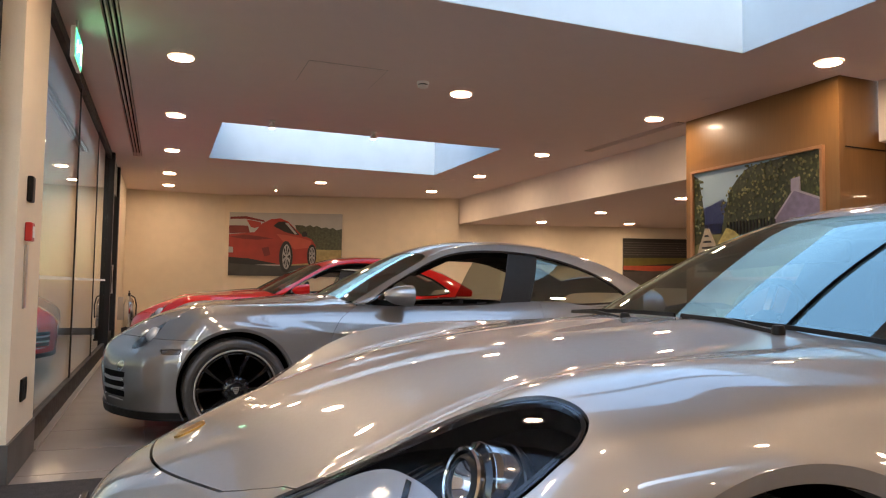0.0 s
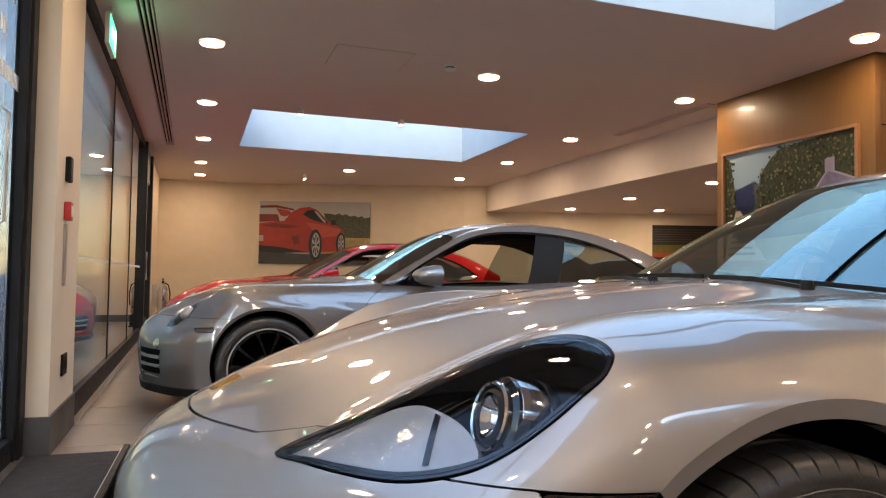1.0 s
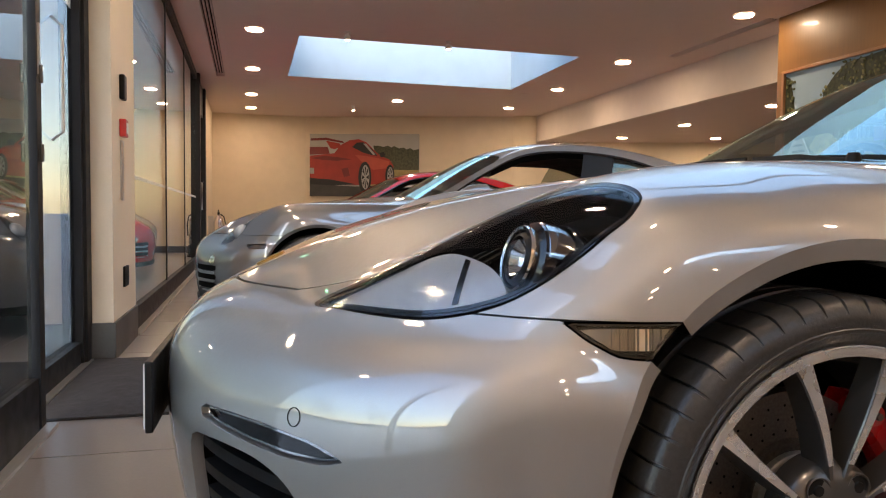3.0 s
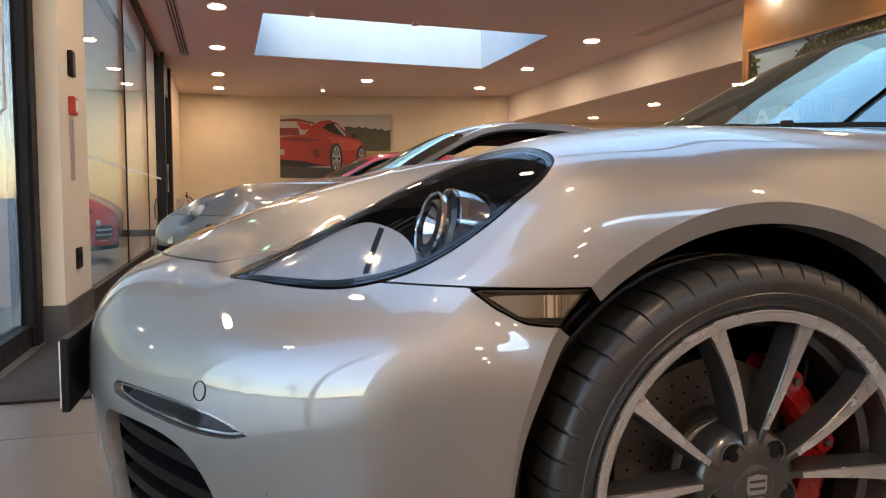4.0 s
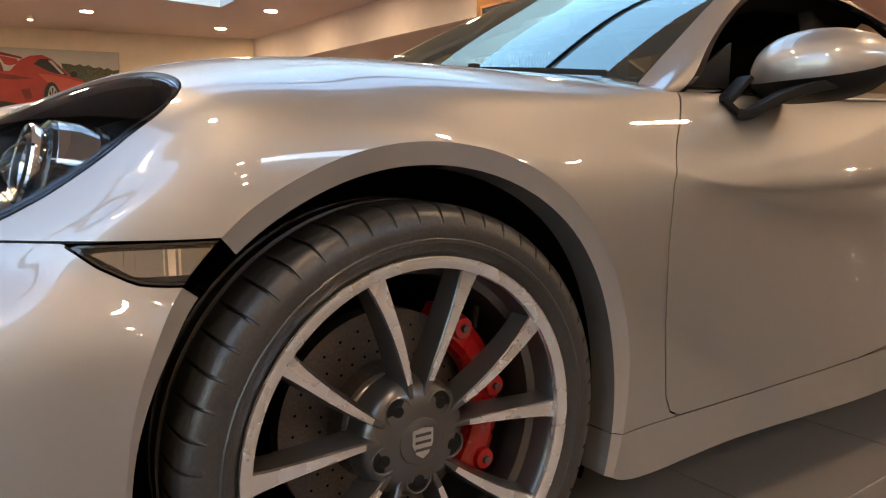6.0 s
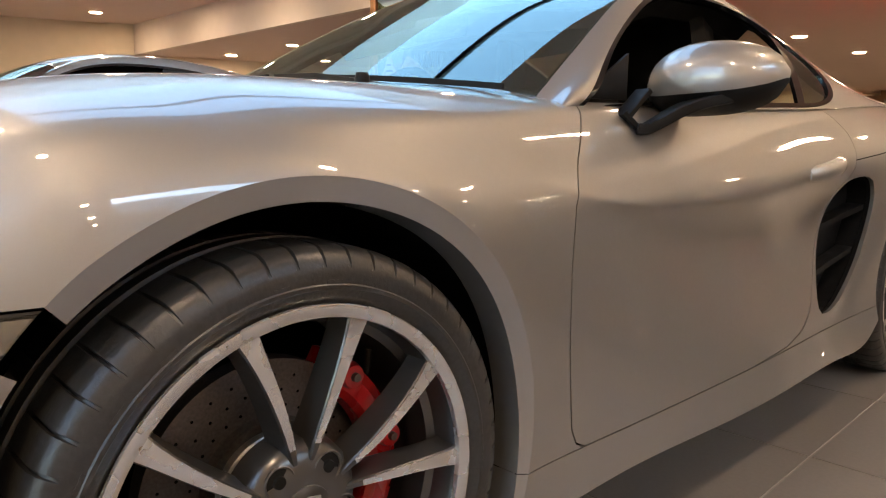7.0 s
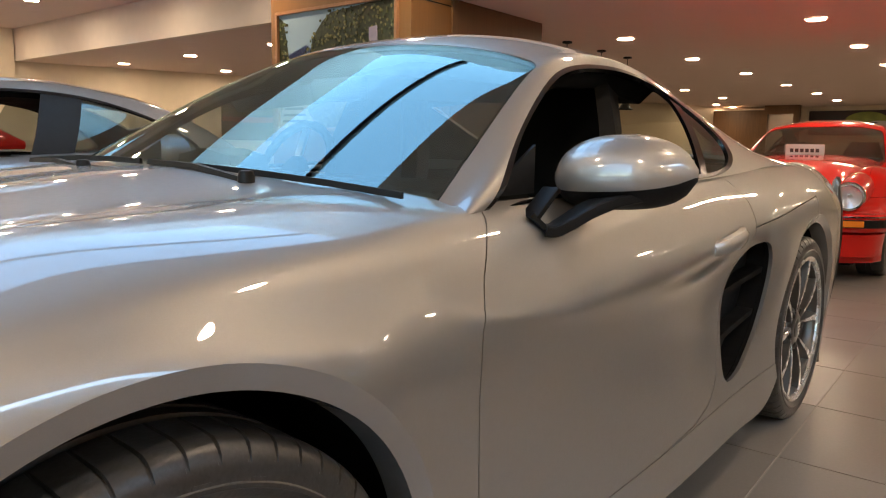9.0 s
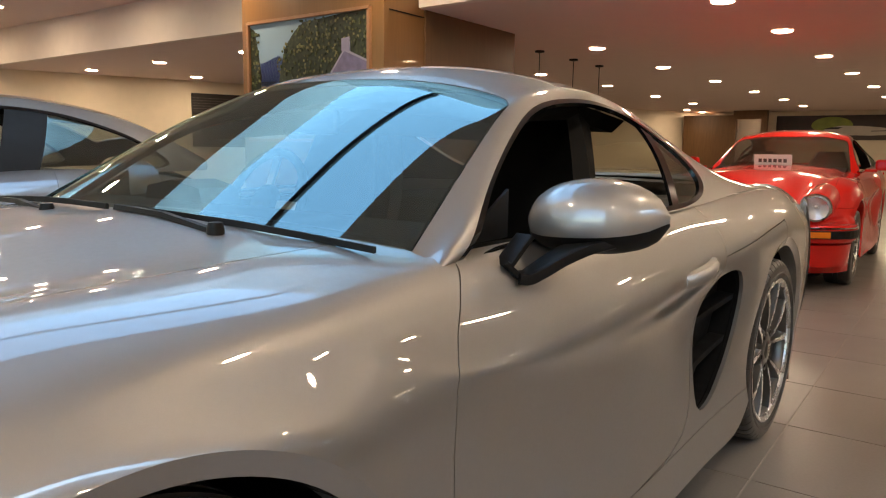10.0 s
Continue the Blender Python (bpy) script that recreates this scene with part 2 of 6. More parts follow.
def trim(P, fn):
    """Keeps the side of a skin where fn is positive, with a clean cut."""
    a, faces = P
    f = fn(a)
    keep = f > 0
    extra, cache, out = [], {}, []
    n = len(a)
    for face in faces:
        s = [keep[i] for i in face]
        if all(s):
            out.append(face)
        elif any(s):
            poly = []
            for i, j in zip(face, face[1:] + face[:1]):
                if keep[i]:
                    poly.append(i)
                if keep[i] != keep[j]:
                    key = (i, j) if i < j else (j, i)
                    if key not in cache:
                        p, q = key
                        t = f[p] / (f[p] - f[q])
                        extra.append(a[p] + (a[q] - a[p]) * t)
                        cache[key] = n + len(extra) - 1
                    poly.append(cache[key])
            if len(poly) > 2:
                out.append(tuple(poly))
    if extra:
        a = np.concatenate([a, np.array(extra)])
    used = sorted({i for face in out for i in face})
    where = {o: k for k, o in enumerate(used)}
    return a[used], [tuple(where[i] for i in face) for face in out]


def strip(P, fn, half):
    """The part of a skin where a linear measure stays within half of nought."""
    return trim(trim(P, lambda a: half - fn(a)), lambda a: half + fn(a))


def push(P, d):
    a = P[0].copy()
    a[:, 0:3] -= a[:, 3:6] * d
    return a, P[1]


def skin(name, P, material, parent, sides="LR", rim=0.012, lip=None, label=""):
    """A panel from a trimmed skin, with turned-in edges; L has y = -w, R has y = w. lip(a) gives an edge's own turn-in steps."""
    a, faces = P
    if not faces:
        return None
    verts, norms, polys = [], [], []
    count = {}
    for face in faces:
        for i, j in zip(face, face[1:] + face[:1]):
            count[(min(i, j), max(i, j))] = count.get((min(i, j), max(i, j)), 0) + 1
    border = [e for e, c in count.items() if c == 1 and not (abs(a[e[0], 1]) < 1e-4 and abs(a[e[1], 1]) < 1e-4)]
    nrm = a[:, 3:6] / np.maximum(np.linalg.norm(a[:, 3:6], axis=1, keepdims=True), 1e-9)
    flip = []
    for face in faces:
        p, q, r = a[face[0], :3], a[face[1], :3], a[face[2], :3]
        flip.append(np.dot(np.cross(q - p, r - p), nrm[face[0]]) < 0)
    for side in sides:
        k = -1.0 if side == "L" else 1.0
        base = len(verts)
        pos, nn = a[:, :3].copy(), nrm.copy()
        pos[:, 1] *= k
        nn[:, 1] *= k
        verts += pos.tolist()
        norms += nn.tolist()
        for face, fl in zip(faces, flip):
            g = tuple(base + i for i in face)
            polys.append(g[::-1] if fl != (k < 0) else g)
        if rim:
            for i, j in border:
                steps = lip(a[i], a[j]) if lip else None
                p, q = pos[i], pos[j]
                ni, nj = nn[i], nn[j]
                if steps:
                    rows = [(p, q)]
                    for si, sj in steps:
                        rows.append((si * (1, k, 1), sj * (1, k, 1)))
                else:
                    rows = [(p, q), (p - ni * rim, q - nj * rim)]
                for (p0, q0), (p1, q1) in zip(rows, rows[1:]):
                    m = np.cross(q0 - p0, p1 - p0)
                    ln = np.linalg.norm(m)
                    if ln < 1e-10:
                        continue
                    m /= ln
                    b = len(verts)
                    verts += [p0.tolist(), q0.tolist(), q1.tolist(), p1.tolist()]
                    norms += [m.tolist()] * 4
                    polys.append((b, b + 1, b + 2, b + 3))
    me = bpy.data.meshes.new(name)
    me.from_pydata(verts, [], polys, shade_flat=False)
    me.normals_split_custom_set_from_vertices(norms)
    me.materials.append(material)
    ob = new(name, me)
    ob.parent = parent
    if label:
        ob["label"] = label
    return ob


def inside(px, py, poly):
    """Signed distance to a closed outline, positive inside."""
    poly = np.array(poly, float)
    q = np.roll(poly, -1, axis=0)
    best = np.full(px.shape, 1e9)
    odd = np.zeros(px.shape, bool)
    for (x0, y0), (x1, y1) in zip(poly, q):
        dx, dy = x1 - x0, y1 - y0
        t = np.clip(((px - x0) * dx + (py - y0) * dy) / (dx * dx + dy * dy + 1e-12), 0, 1)
        best = np.minimum(best, np.hypot(px - x0 - t * dx, py - y0 - t * dy))
        cross = ((y0 > py) != (y1 > py))
        with np.errstate(divide="ignore", invalid="ignore"):
            xi = x0 + (py - y0) * dx / (dy if abs(dy) > 1e-12 else 1e-12)
        odd ^= cross & (px < xi)
    return np.where(odd, best, -best)


def rounded(poly, steps=6):
    """A closed smooth outline through corner points."""
    P = np.array(poly, float)
    n = len(P)
    out = []
    for i in range(n):
        p0, p1, p2, p3 = P[i - 1], P[i], P[(i + 1) % n], P[(i + 2) % n]
        for s in range(steps):
            t = s / steps
            out.append(tuple(0.5 * (2 * p1 + (p2 - p0) * t + (2 * p0 - 5 * p1 + 4 * p2 - p3) * t * t + (3 * p1 - p0 - 3 * p2 + p3) * t ** 3)))
    return out


# ---- the showroom ----
H, LOW = 2.83, 2.31              # high ceiling over the window side, low ceiling deeper in
WX = -1.60                       # glass line of the window wall
FAR = 14.4                       # end wall by the windows
RIGHT, NEAR = 22.65, -9.0
BENDX, SLANT = 0.3, -0.36        # beyond this the end wall runs slantwise


def end_wall(x):
    return FAR + SLANT * (x - BENDX)


def setting(name, bm, material, label, category, smooth=False):
    return tagged(link(name, bm, material, smooth=smooth), label, category, kind="structure")


def slab(x0, x1, y0, y1, z0, z1, holes):
    """A ceiling slab with square openings."""
    bm = bmesh.new()
    xs = sorted({x0, x1, *[h[0] for h in holes], *[h[1] for h in holes]})
    ys = sorted({y0, y1, *[h[2] for h in holes], *[h[3] for h in holes]})
    for xa, xb in zip(xs, xs[1:]):
        for ya, yb in zip(ys, ys[1:]):
            mx, my = (xa + xb) / 2, (ya + yb) / 2
            if not any(h[0] < mx < h[1] and h[2] < my < h[3] for h in holes):
                box(xa, xb, ya, yb, z0, z1, bm)
    bmesh.ops.remove_doubles(bm, verts=bm.verts[:], dist=1e-5)
    return bm


SKY1 = (-0.29, 3.22, 7.58, 10.05)
SKY2 = (-0.29, 3.21, 0.95, 3.41)
SKY3 = (-0.29, 3.21, -5.68, -3.22)
SLOT = (-1.315, -1.185, 3.9, 10.37)
ceiling = setting("ceiling", slab(-1.75, 4.78, NEAR, 3.5, H, H + 0.1, [SKY2, SKY3]), CEIL, "white painted plaster ceiling over the window side", "ceiling")
join_bm = slab(-1.75, 4.34, 3.5, FAR, H, H + 0.1, [SKY1, SLOT])
setting("ceiling", join_bm, CEIL, "white painted plaster ceiling round a skylight", "ceiling")
setting("ceiling", slab(4.34, 4.78, 5.37, FAR, H, H + 0.1, []), CEIL, "white painted plaster ceiling strip beside the step", "ceiling")
setting("ceiling", slab(4.86, RIGHT, NEAR, FAR, LOW, LOW + 0.1, []), CEIL, "lower white painted ceiling deep in the showroom", "ceiling")
# upright fascia between the two ceilings
BULK = mat("pale_fascia_paint", (0.78, 0.70, 0.62), 0.75, grain=0.02, scale=120, bump=0.15, blotch=0.03)
for ya, yb in ((NEAR, 3.49), (5.375, end_wall(4.82) - 0.03)):
    setting("fascia", box(4.782, 4.858, ya, yb, LOW - 0.004, H + 0.02), BULK, "cream plaster fascia at the ceiling step", "fascia")

# skylight wells, open to the sky, with slim glazing bars
for sx0, sx1, sy0, sy1, bars in ((*SKY1, 1), (*SKY2, 1), (*SKY3, 1)):
    top = H + 0.95
    well = tagged(new("skylight_well"), "white plastered skylight well, coloured darker and bluer for sky light", "skylight", kind="structure")
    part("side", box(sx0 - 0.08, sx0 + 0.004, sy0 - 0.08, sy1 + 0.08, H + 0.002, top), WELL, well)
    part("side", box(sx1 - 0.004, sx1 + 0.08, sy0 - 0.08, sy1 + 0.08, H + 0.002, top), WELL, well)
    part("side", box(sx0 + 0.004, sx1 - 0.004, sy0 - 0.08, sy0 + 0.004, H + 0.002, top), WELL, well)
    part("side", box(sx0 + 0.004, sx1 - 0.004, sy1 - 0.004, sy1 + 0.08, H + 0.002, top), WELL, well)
    sl = tagged(new("window_1" if sy0 > 5 else "window_2" if sy0 > 0 else "window_5"), "flat rooflight with a dark glazing bar", "rooflight", kind="structure")
    part("window_frame", box(sx0, sx1, (sy0 + sy1) / 2 - 0.035, (sy0 + sy1) / 2 + 0.035, top, top + 0.08), FRAME, sl)
    for ya, yb in ((sy0 - 0.05, (sy0 + sy1) / 2 - 0.035), ((sy0 + sy1) / 2 + 0.035, sy1 + 0.05)):
        p = part("pane", box(sx0 - 0.05, sx1 + 0.05, ya, yb, top + 0.01, top + 0.03), GLASS, sl)
        p.visible_shadow = False

# end wall, back walls and the wall behind the camera
setting("wall_north", box(-1.75, BENDX, FAR, FAR + 0.2, 0, H + 0.1), WALL, "cream painted end wall beside the windows", "wall")
SLANTED = pose(BENDX, FAR, 0, 0, 0, math.degrees(math.atan(SLANT)))     # frame of the slanting wall: x along it, y into it
SLEN = math.hypot(1, SLANT)
slant_wall = setting("wall_north_2", box(0, (RIGHT - BENDX) * SLEN, 0, 0.2, 0, H + 0.1), WALL, "cream painted slanting end wall with large photographs", "wall")
slant_wall.matrix_world = SLANTED
pil = setting("pilaster", box(4.07 * SLEN, 4.50 * SLEN, -0.12, -0.002, 0, H - 0.002), WALL, "shallow cream painted pilaster on the end wall", "pilaster")
pil.matrix_world = SLANTED
setting("wall_east", box(RIGHT, RIGHT + 0.2, NEAR, FAR + 0.2, 0, H + 0.1), WALL, "cream painted wall deep in the showroom", "wall")
setting("wall_south", box(-1.75, RIGHT, NEAR - 0.2, NEAR, 0, H + 0.1), WALL, "cream painted wall behind the cars", "wall")
setting("baseboard", box(WX + 0.02, BENDX, FAR - 0.02, FAR - 0.002, 0.0, 0.13), SKIRT, "dark tile skirting along the end wall", "skirting")
skirt = setting("baseboard_2", box(0.01, (RIGHT - BENDX) * SLEN, -0.02, -0.002, 0.0, 0.13), SKIRT, "dark tile skirting along the slanting wall", "skirting")
skirt.matrix_world = SLANTED
setting("wall_west", box(-1.75, -1.56, 11.75, FAR, 0, H), WALL, "cream painted wall stub beside the glazing", "wall")

# ground outside, one sheet to the horizon
setting("ground", box(-400, -1.9, -400, 400, -0.12, -0.05), mat("pale_paving", (0.46, 0.45, 0.43), 0.8, grain=0.15, scale=30, blotch=0.15), "pale grey paving outside the glass", "ground")

# trees beyond the paving
BARK = mat("brown_bark", (0.09, 0.065, 0.045), 0.9, grain=0.4, scale=20, bump=0.6)
LEAF = mat("autumn_leaves", (0.11, 0.10, 0.03), 0.6, grain=0.5, scale=3, blotch=0.3)


def tree(x, y, tall, seed):
    rnd = random.Random(seed)
    t = thing("tree", "broad leafy tree beyond the paving outside", "tree", "trees outside", at=pose(x, y, -0.06))
    limbs = tube([(0, 0, 0), (0.05, 0, tall * .2), (-0.05, .08, tall * .45), (.05, 0, tall * .8)], [.22, .17, .12, .03], 9)
    tips = []
    for k in range(9):
        a, h = rnd.uniform(0, 6.28), tall * rnd.uniform(.28, .7)
        l = tall * rnd.uniform(.18, .32)
        tip = (l * math.cos(a), l * math.sin(a), h + l * .7)
        join(limbs, tube([(0, 0, h), (tip[0] * .5, tip[1] * .5, h + l * .28), tip], [.07, .045, .012], 6))
        tips.append(tip)
    part("trunk", limbs, BARK, t, smooth=True)
    v, f = [], []
    for k in range(2600):
        c = rnd.choice(tips)
        p = Vector(c) + Vector((rnd.gauss(0, 1), rnd.gauss(0, 1), rnd.gauss(0, .8))) * tall * .10
        s = rnd.uniform(.07, .16)
        q = Euler((rnd.uniform(0, 6), rnd.uniform(0, 6), rnd.uniform(0, 6))).to_matrix()
        b = len(v)
        v += [p + q @ Vector(o) * s for o in ((-.5, 0, 0), (0, -.3, .05), (.6, 0, 0), (0, .3, .05))]
        f.append((b, b + 1, b + 2, b + 3))
    me = bpy.data.meshes.new("crown")
    me.from_pydata(v, [], f)
    me.materials.append(LEAF)
    c = new("crown", me)
    c.parent = t
    tagged(c, kind="stuff")


for k, (x, y, tall) in enumerate(((-13, -6, 6.5), (-11, 0.5, 5.5), (-14, 6, 7), (-11.5, 12, 6), (-15, 18, 7.5), (-12, 25, 6.5), (-16, 33, 7))):
    tree(x * 2.3, y * 1.8, tall * 1.25, 11 + k)
setting("hedge_bank", loft([[(-45, y, -0.1), (-43.2, y, 1.6 + .3 * math.sin(y * .7)), (-42.2, y, 1.5 + .25 * math.sin(y * 1.3 + 1)), (-41.6, y, -0.1)] for y in range(-60, 91, 2)]), mat("hedge_green", (0.045, 0.06, 0.025), 0.9, grain=0.6, scale=6, bump=1.0, blotch=0.3), "dark clipped hedge across the road outside", "hedge")

# cream column between the door and the long glazing
column = tagged(new("column"), "cream painted column with a dark tile base", "column", kind="structure")
part("shaft", box(-1.655, -1.55, 3.34, 4.12, 0.2, H - 0.002), WALL, column)
part("base", box(-1.662, -1.538, 3.328, 4.13, 0.0, 0.2), SKIRT, column, "dark tile base")


def glazing(name, y0, y1, label, mullions, heavy=(), pane=PANE):
    """A stretch of shop window: frame, panes, low rail and floor track."""
    w = tagged(new(name), label, "window", kind="structure")
    part("window_frame", box(WX - 0.05, WX + 0.03, y0, y1, H - 0.09, H - 0.002), FRAME, w, "dark head rail")
    part("window_sill", box(WX - 0.05, WX + 0.03, y0, y1, 0.0, 0.16), FRAME, w, "dark bottom rail")
    part("track", box(WX + 0.032, WX + 0.075, y0, y1, 0.0, 0.012), ALU, w, "aluminium floor trim")
    ys = [y0, *mullions, y1]
    for m in mullions:
        t = 0.045 if m in heavy else 0.016
        part("mullion", box(WX - 0.03, WX + 0.012, m - t, m + t, 0.16, H - 0.09), FRAME, w)
    for a, b in zip(ys, ys[1:]):
        part("pane", box(WX - 0.006, WX + 0.006, a + 0.004, b - 0.004, 0.16, H - 0.09), pane, w)
    return w


glazing("window_3", 4.13, 10.2, "floor-to-ceiling shop window in a dark frame", [6.35, 8.35])
marks = bmesh.new()
for k in range(70):
    y = 4.25 + 0.085 * k
    if min(abs(y - 6.35), abs(y - 8.35)) > 0.06:
        box(WX + 0.0065, WX + 0.0075, y, y + 0.05, 1.02, 1.045, marks)
tagged(part("safety_marks", marks, mat("frosted_vinyl_dashes", (0.7, 0.7, 0.68), 0.7), bpy.data.objects["window_3"]), kind="stuff")
door = tagged(new("door_1"), "dark glazed sliding door at the far end of the window", "door", kind="structure")
part("jamb", box(WX - 0.06, WX + 0.07, 10.2, 10.36, 0, H - 0.002), FRAME, door)
part("jamb", box(WX - 0.06, WX + 0.07, 11.55, 11.75, 0, H - 0.002), FRAME, door)
part("leaf", box(WX - 0.04, WX + 0.03, 10.36, 11.55, 0, 0.25), FRAME, door)
part("leaf", box(WX - 0.04, WX + 0.03, 10.36, 11.55, 2.35, H - 0.002), FRAME, door)
part("leaf", box(WX - 0.04, WX + 0.04, 10.36, 10.5, 0.25, 2.35), FRAME, door)
part("pane", box(WX - 0.008, WX + 0.008, 10.5, 11.55, 0.25, 2.35), PANE, door)
h = part("door_handle", tube([(WX + 0.03, 10.44, 0.85), (WX + 0.08, 10.44, 0.85), (WX + 0.08, 10.44, 1.25), (WX + 0.03, 10.44, 1.25)], 0.012), ALU, door)

# entrance between the column and the near glazing
entry = tagged(new("door_2"), "glazed entrance door in a black frame, standing open", "door", kind="structure")
part("jamb", box(-1.735, -1.657, 3.24, 3.40, 0, H - 0.002), FRAME, entry)
part("jamb", box(-1.700, -1.672, 3.21, 3.238, 0, H - 0.002), FRAME, entry)
part("leaf", box(WX - 0.02, WX + 0.03, 2.03, 2.09, 0.0, H - 0.09), FRAME, entry)
part("leaf", box(WX - 0.03, WX + 0.03, 0.55, 2.0, 0.0, 0.2), FRAME, entry)
part("pane", box(WX - 0.01, WX + 0.01, 0.55, 2.0, 0.2, H - 0.09), PANE, entry)
part("pane", box(WX - 0.125, WX - 0.117, 2.10, 3.24, 0.12, H - 0.09), clear_glass("smoked_entrance_glass", (0.40, 0.405, 0.41), 1.52, 1.5), entry)
part("sill", box(WX - 0.16, WX - 0.085, 2.095, 3.24, 0.0, 0.12), FRAME, entry)
part("head", box(WX - 0.2, WX + 0.03, 0.55, 3.327, H - 0.09, H - 0.002), FRAME, entry)
part("track", box(WX + 0.032, WX + 0.07, 0.55, 2.10, 0, 0.012), ALU, entry, "aluminium floor trim")
part("track", box(WX - 0.083, WX - 0.045, 2.10, 3.32, 0, 0.012), ALU, entry, "aluminium floor trim")
# unread lettering on the outer pane, and the row of small marks on the long glazing
LETTER = mat("white_vinyl_lettering", (0.75, 0.75, 0.73), 0.6)
for bz, row in ((2.22, 5), (2.02, 2), (1.82, 7)):
    for k in range(row):
        part("bar", box(WX - 0.1165, WX - 0.115, 2.86 + 0.055 * k, 2.90 + 0.055 * k, bz, bz + 0.075), LETTER, entry)
for hz in (1.0, 1.28, 2.03):
    part("hinge", lathe([(0.0, -0.032), (0.007, -0.032), (0.008, -0.012), (0.007, 0.032), (0.0, 0.032)], 12, "z"), GUN, entry).location = (WX + 0.04, 2.05, hz)
part("door_handle", tube([(WX - 0.115, 2.84, 1.12), (WX - 0.07, 2.84, 1.16), (WX - 0.07, 2.84, 1.64), (WX - 0.115, 2.84, 1.68)], 0.008), ALU, entry)
part("lock_case", box(WX + 0.03, WX + 0.037, 2.045, 2.062, 1.28, 1.46), ALU, entry)
glazing("window_4", -1.05, 0.55, "floor-to-ceiling shop window in a dark frame", [-0.35], pane=SIDEPANE)
setting("wall_west_2", box(-1.75, -1.56, NEAR, -1.055, 0, H - 0.002), WALL, "cream painted wall beside the shop window", "wall")
tagged(link("door_mat", box(-1.640, 0.35, 2.15, 3.32, 0.0, 0.012, bevel=0.003), MAT), "charcoal ribbed entrance mat inside the door", "door mat")


# downlights
def downlight(x, y, z, r=0.085):
    d = thing("downlight", "round recessed downlight with a warm glow", "downlight", "ceiling downlights", at=pose(x, y, z))
    part("ring", lathe([(r + 0.016, 0.0), (r + 0.015, -0.010), (r + 0.008, -0.014), (r + 0.002, -0.013), (r + 0.001, -0.006)], 36, "z"), TRIMW, d, smooth=True)
    part("diffuser", lathe([(0.0, -0.015), (r * 0.7, -0.0145), (r + 0.0025, -0.0115)], 28, "z"), LAMPM, d, "glowing warm diffuser")
    return d


first = downlight(-0.78, 5.30, H - 0.001)
HIGH = [(-0.78, 7.42), (-0.79, 9.62), (-0.8, 11.82), (-0.8, 13.4), (1.7, 5.36), (3.88, 7.68), (3.9, 9.78), (1.7, 11.7), (3.85, 11.85), (3.93, 5.38), (3.97, 3.29), (-0.78, 3.2), (-0.78, 1.0), (3.95, 0.9), (-0.78, -1.1), (1.65, -1.0), (3.95, -1.15), (-0.78, -3.3), (3.95, -3.3), (-0.78, -5.5), (3.95, -5.5), (1.7, -7.4), (-0.78, -7.4), (3.95, -7.4)]
for x, y in HIGH:
    copy_thing(first, pose(x, y, H - 0.001))
# from (5.77, -1.48) on: extra downlights, added to brighten the deep end
DEEP = [(5.98, 11.4), (5.965, 9.38), (5.89, 7.27), (7.62, 10.85), (5.9, 1.19), (7.69, 1.09), (9.97, 1.05), (12.25, 1.01), (14.86, 0.97), (12.54, 3.11), (15.08, 3.06), (17.54, 2.99), (15.39, 5.19), (18.06, 5.2), (20.59, 6.16), (21.96, 6.12), (12.51, 5.07), (5.77, -1.48), (5.77, -3.5), (7.88, -3.5), (7.88, -1.48), (11.4, -1.48), (14.92, -1.48), (10.17, 3.19), (7.88, 3.19), (10.17, 5.21), (9.99, -3.5), (12.28, -3.5), (14.92, -3.5), (9.99, -1.48), (13.16, -1.48), (17.56, -1.48), (17.56, 0.99), (20.02, 0.99), (20.02, 3.01), (17.56, -3.5)]
for x, y in DEEP:
    copy_thing(first, pose(x, y, LOW - 0.001))


def spotlight(x, y, z):
    d = thing("spotlight", "small silver surface spotlight with a warm lens", "spotlight", "ceiling spotlights", at=pose(x, y, z))
    part("base", lathe([(0.0, 0), (0.035, 0), (0.035, -0.012), (0.012, -0.016), (0.012, -0.04)], 20, "z"), TRIMW, d, smooth=True)
    part("head", lathe([(0.0, -0.03), (0.028, -0.032), (0.033, -0.045), (0.033, -0.085), (0.027, -0.09)], 20, "z"), TRIMW, d, smooth=True)
    part("lens", lathe([(0.0, -0.091), (0.026, -0.088)], 20, "z"), LAMPM, d, "glowing warm lens")
    return d


sp = spotlight(0.22, 7.25, H)
for x, y in ((1.41, 7.33), (1.04, 12.59)):
    copy_thing(sp, pose(x, y, H))

# slot diffusers in the ceiling
slot = thing("ceiling_vent", "long white linear slot diffuser with dark slots", "air vent", at=pose(0, 0, 0))
part("backing", box(SLOT[0], SLOT[1], SLOT[2], SLOT[3], H + 0.05, H + 0.06), DARK, slot)
for k in range(4):
    x = SLOT[0] + 0.002 + k * 0.0355
    part("slat", box(x, x + 0.011, SLOT[2], SLOT[3], H - 0.006, H + 0.05), CEIL, slot)
slot2 = thing("ceiling_vent", "white linear slot diffuser beside the bulkhead", "air vent", at=pose(4.30, 6.3, H, 0, 0, 0.0))
for k, dx in enumerate((-0.05, -0.018, 0.014, 0.046)):
    part("slat", box(dx - 0.006, dx + 0.006, -0.9, 0.9, -0.012, -0.001), CEIL, slot2)
part("backing", box(-0.05, 0.05, -0.9, 0.9, -0.004, -0.002), DARK, slot2)

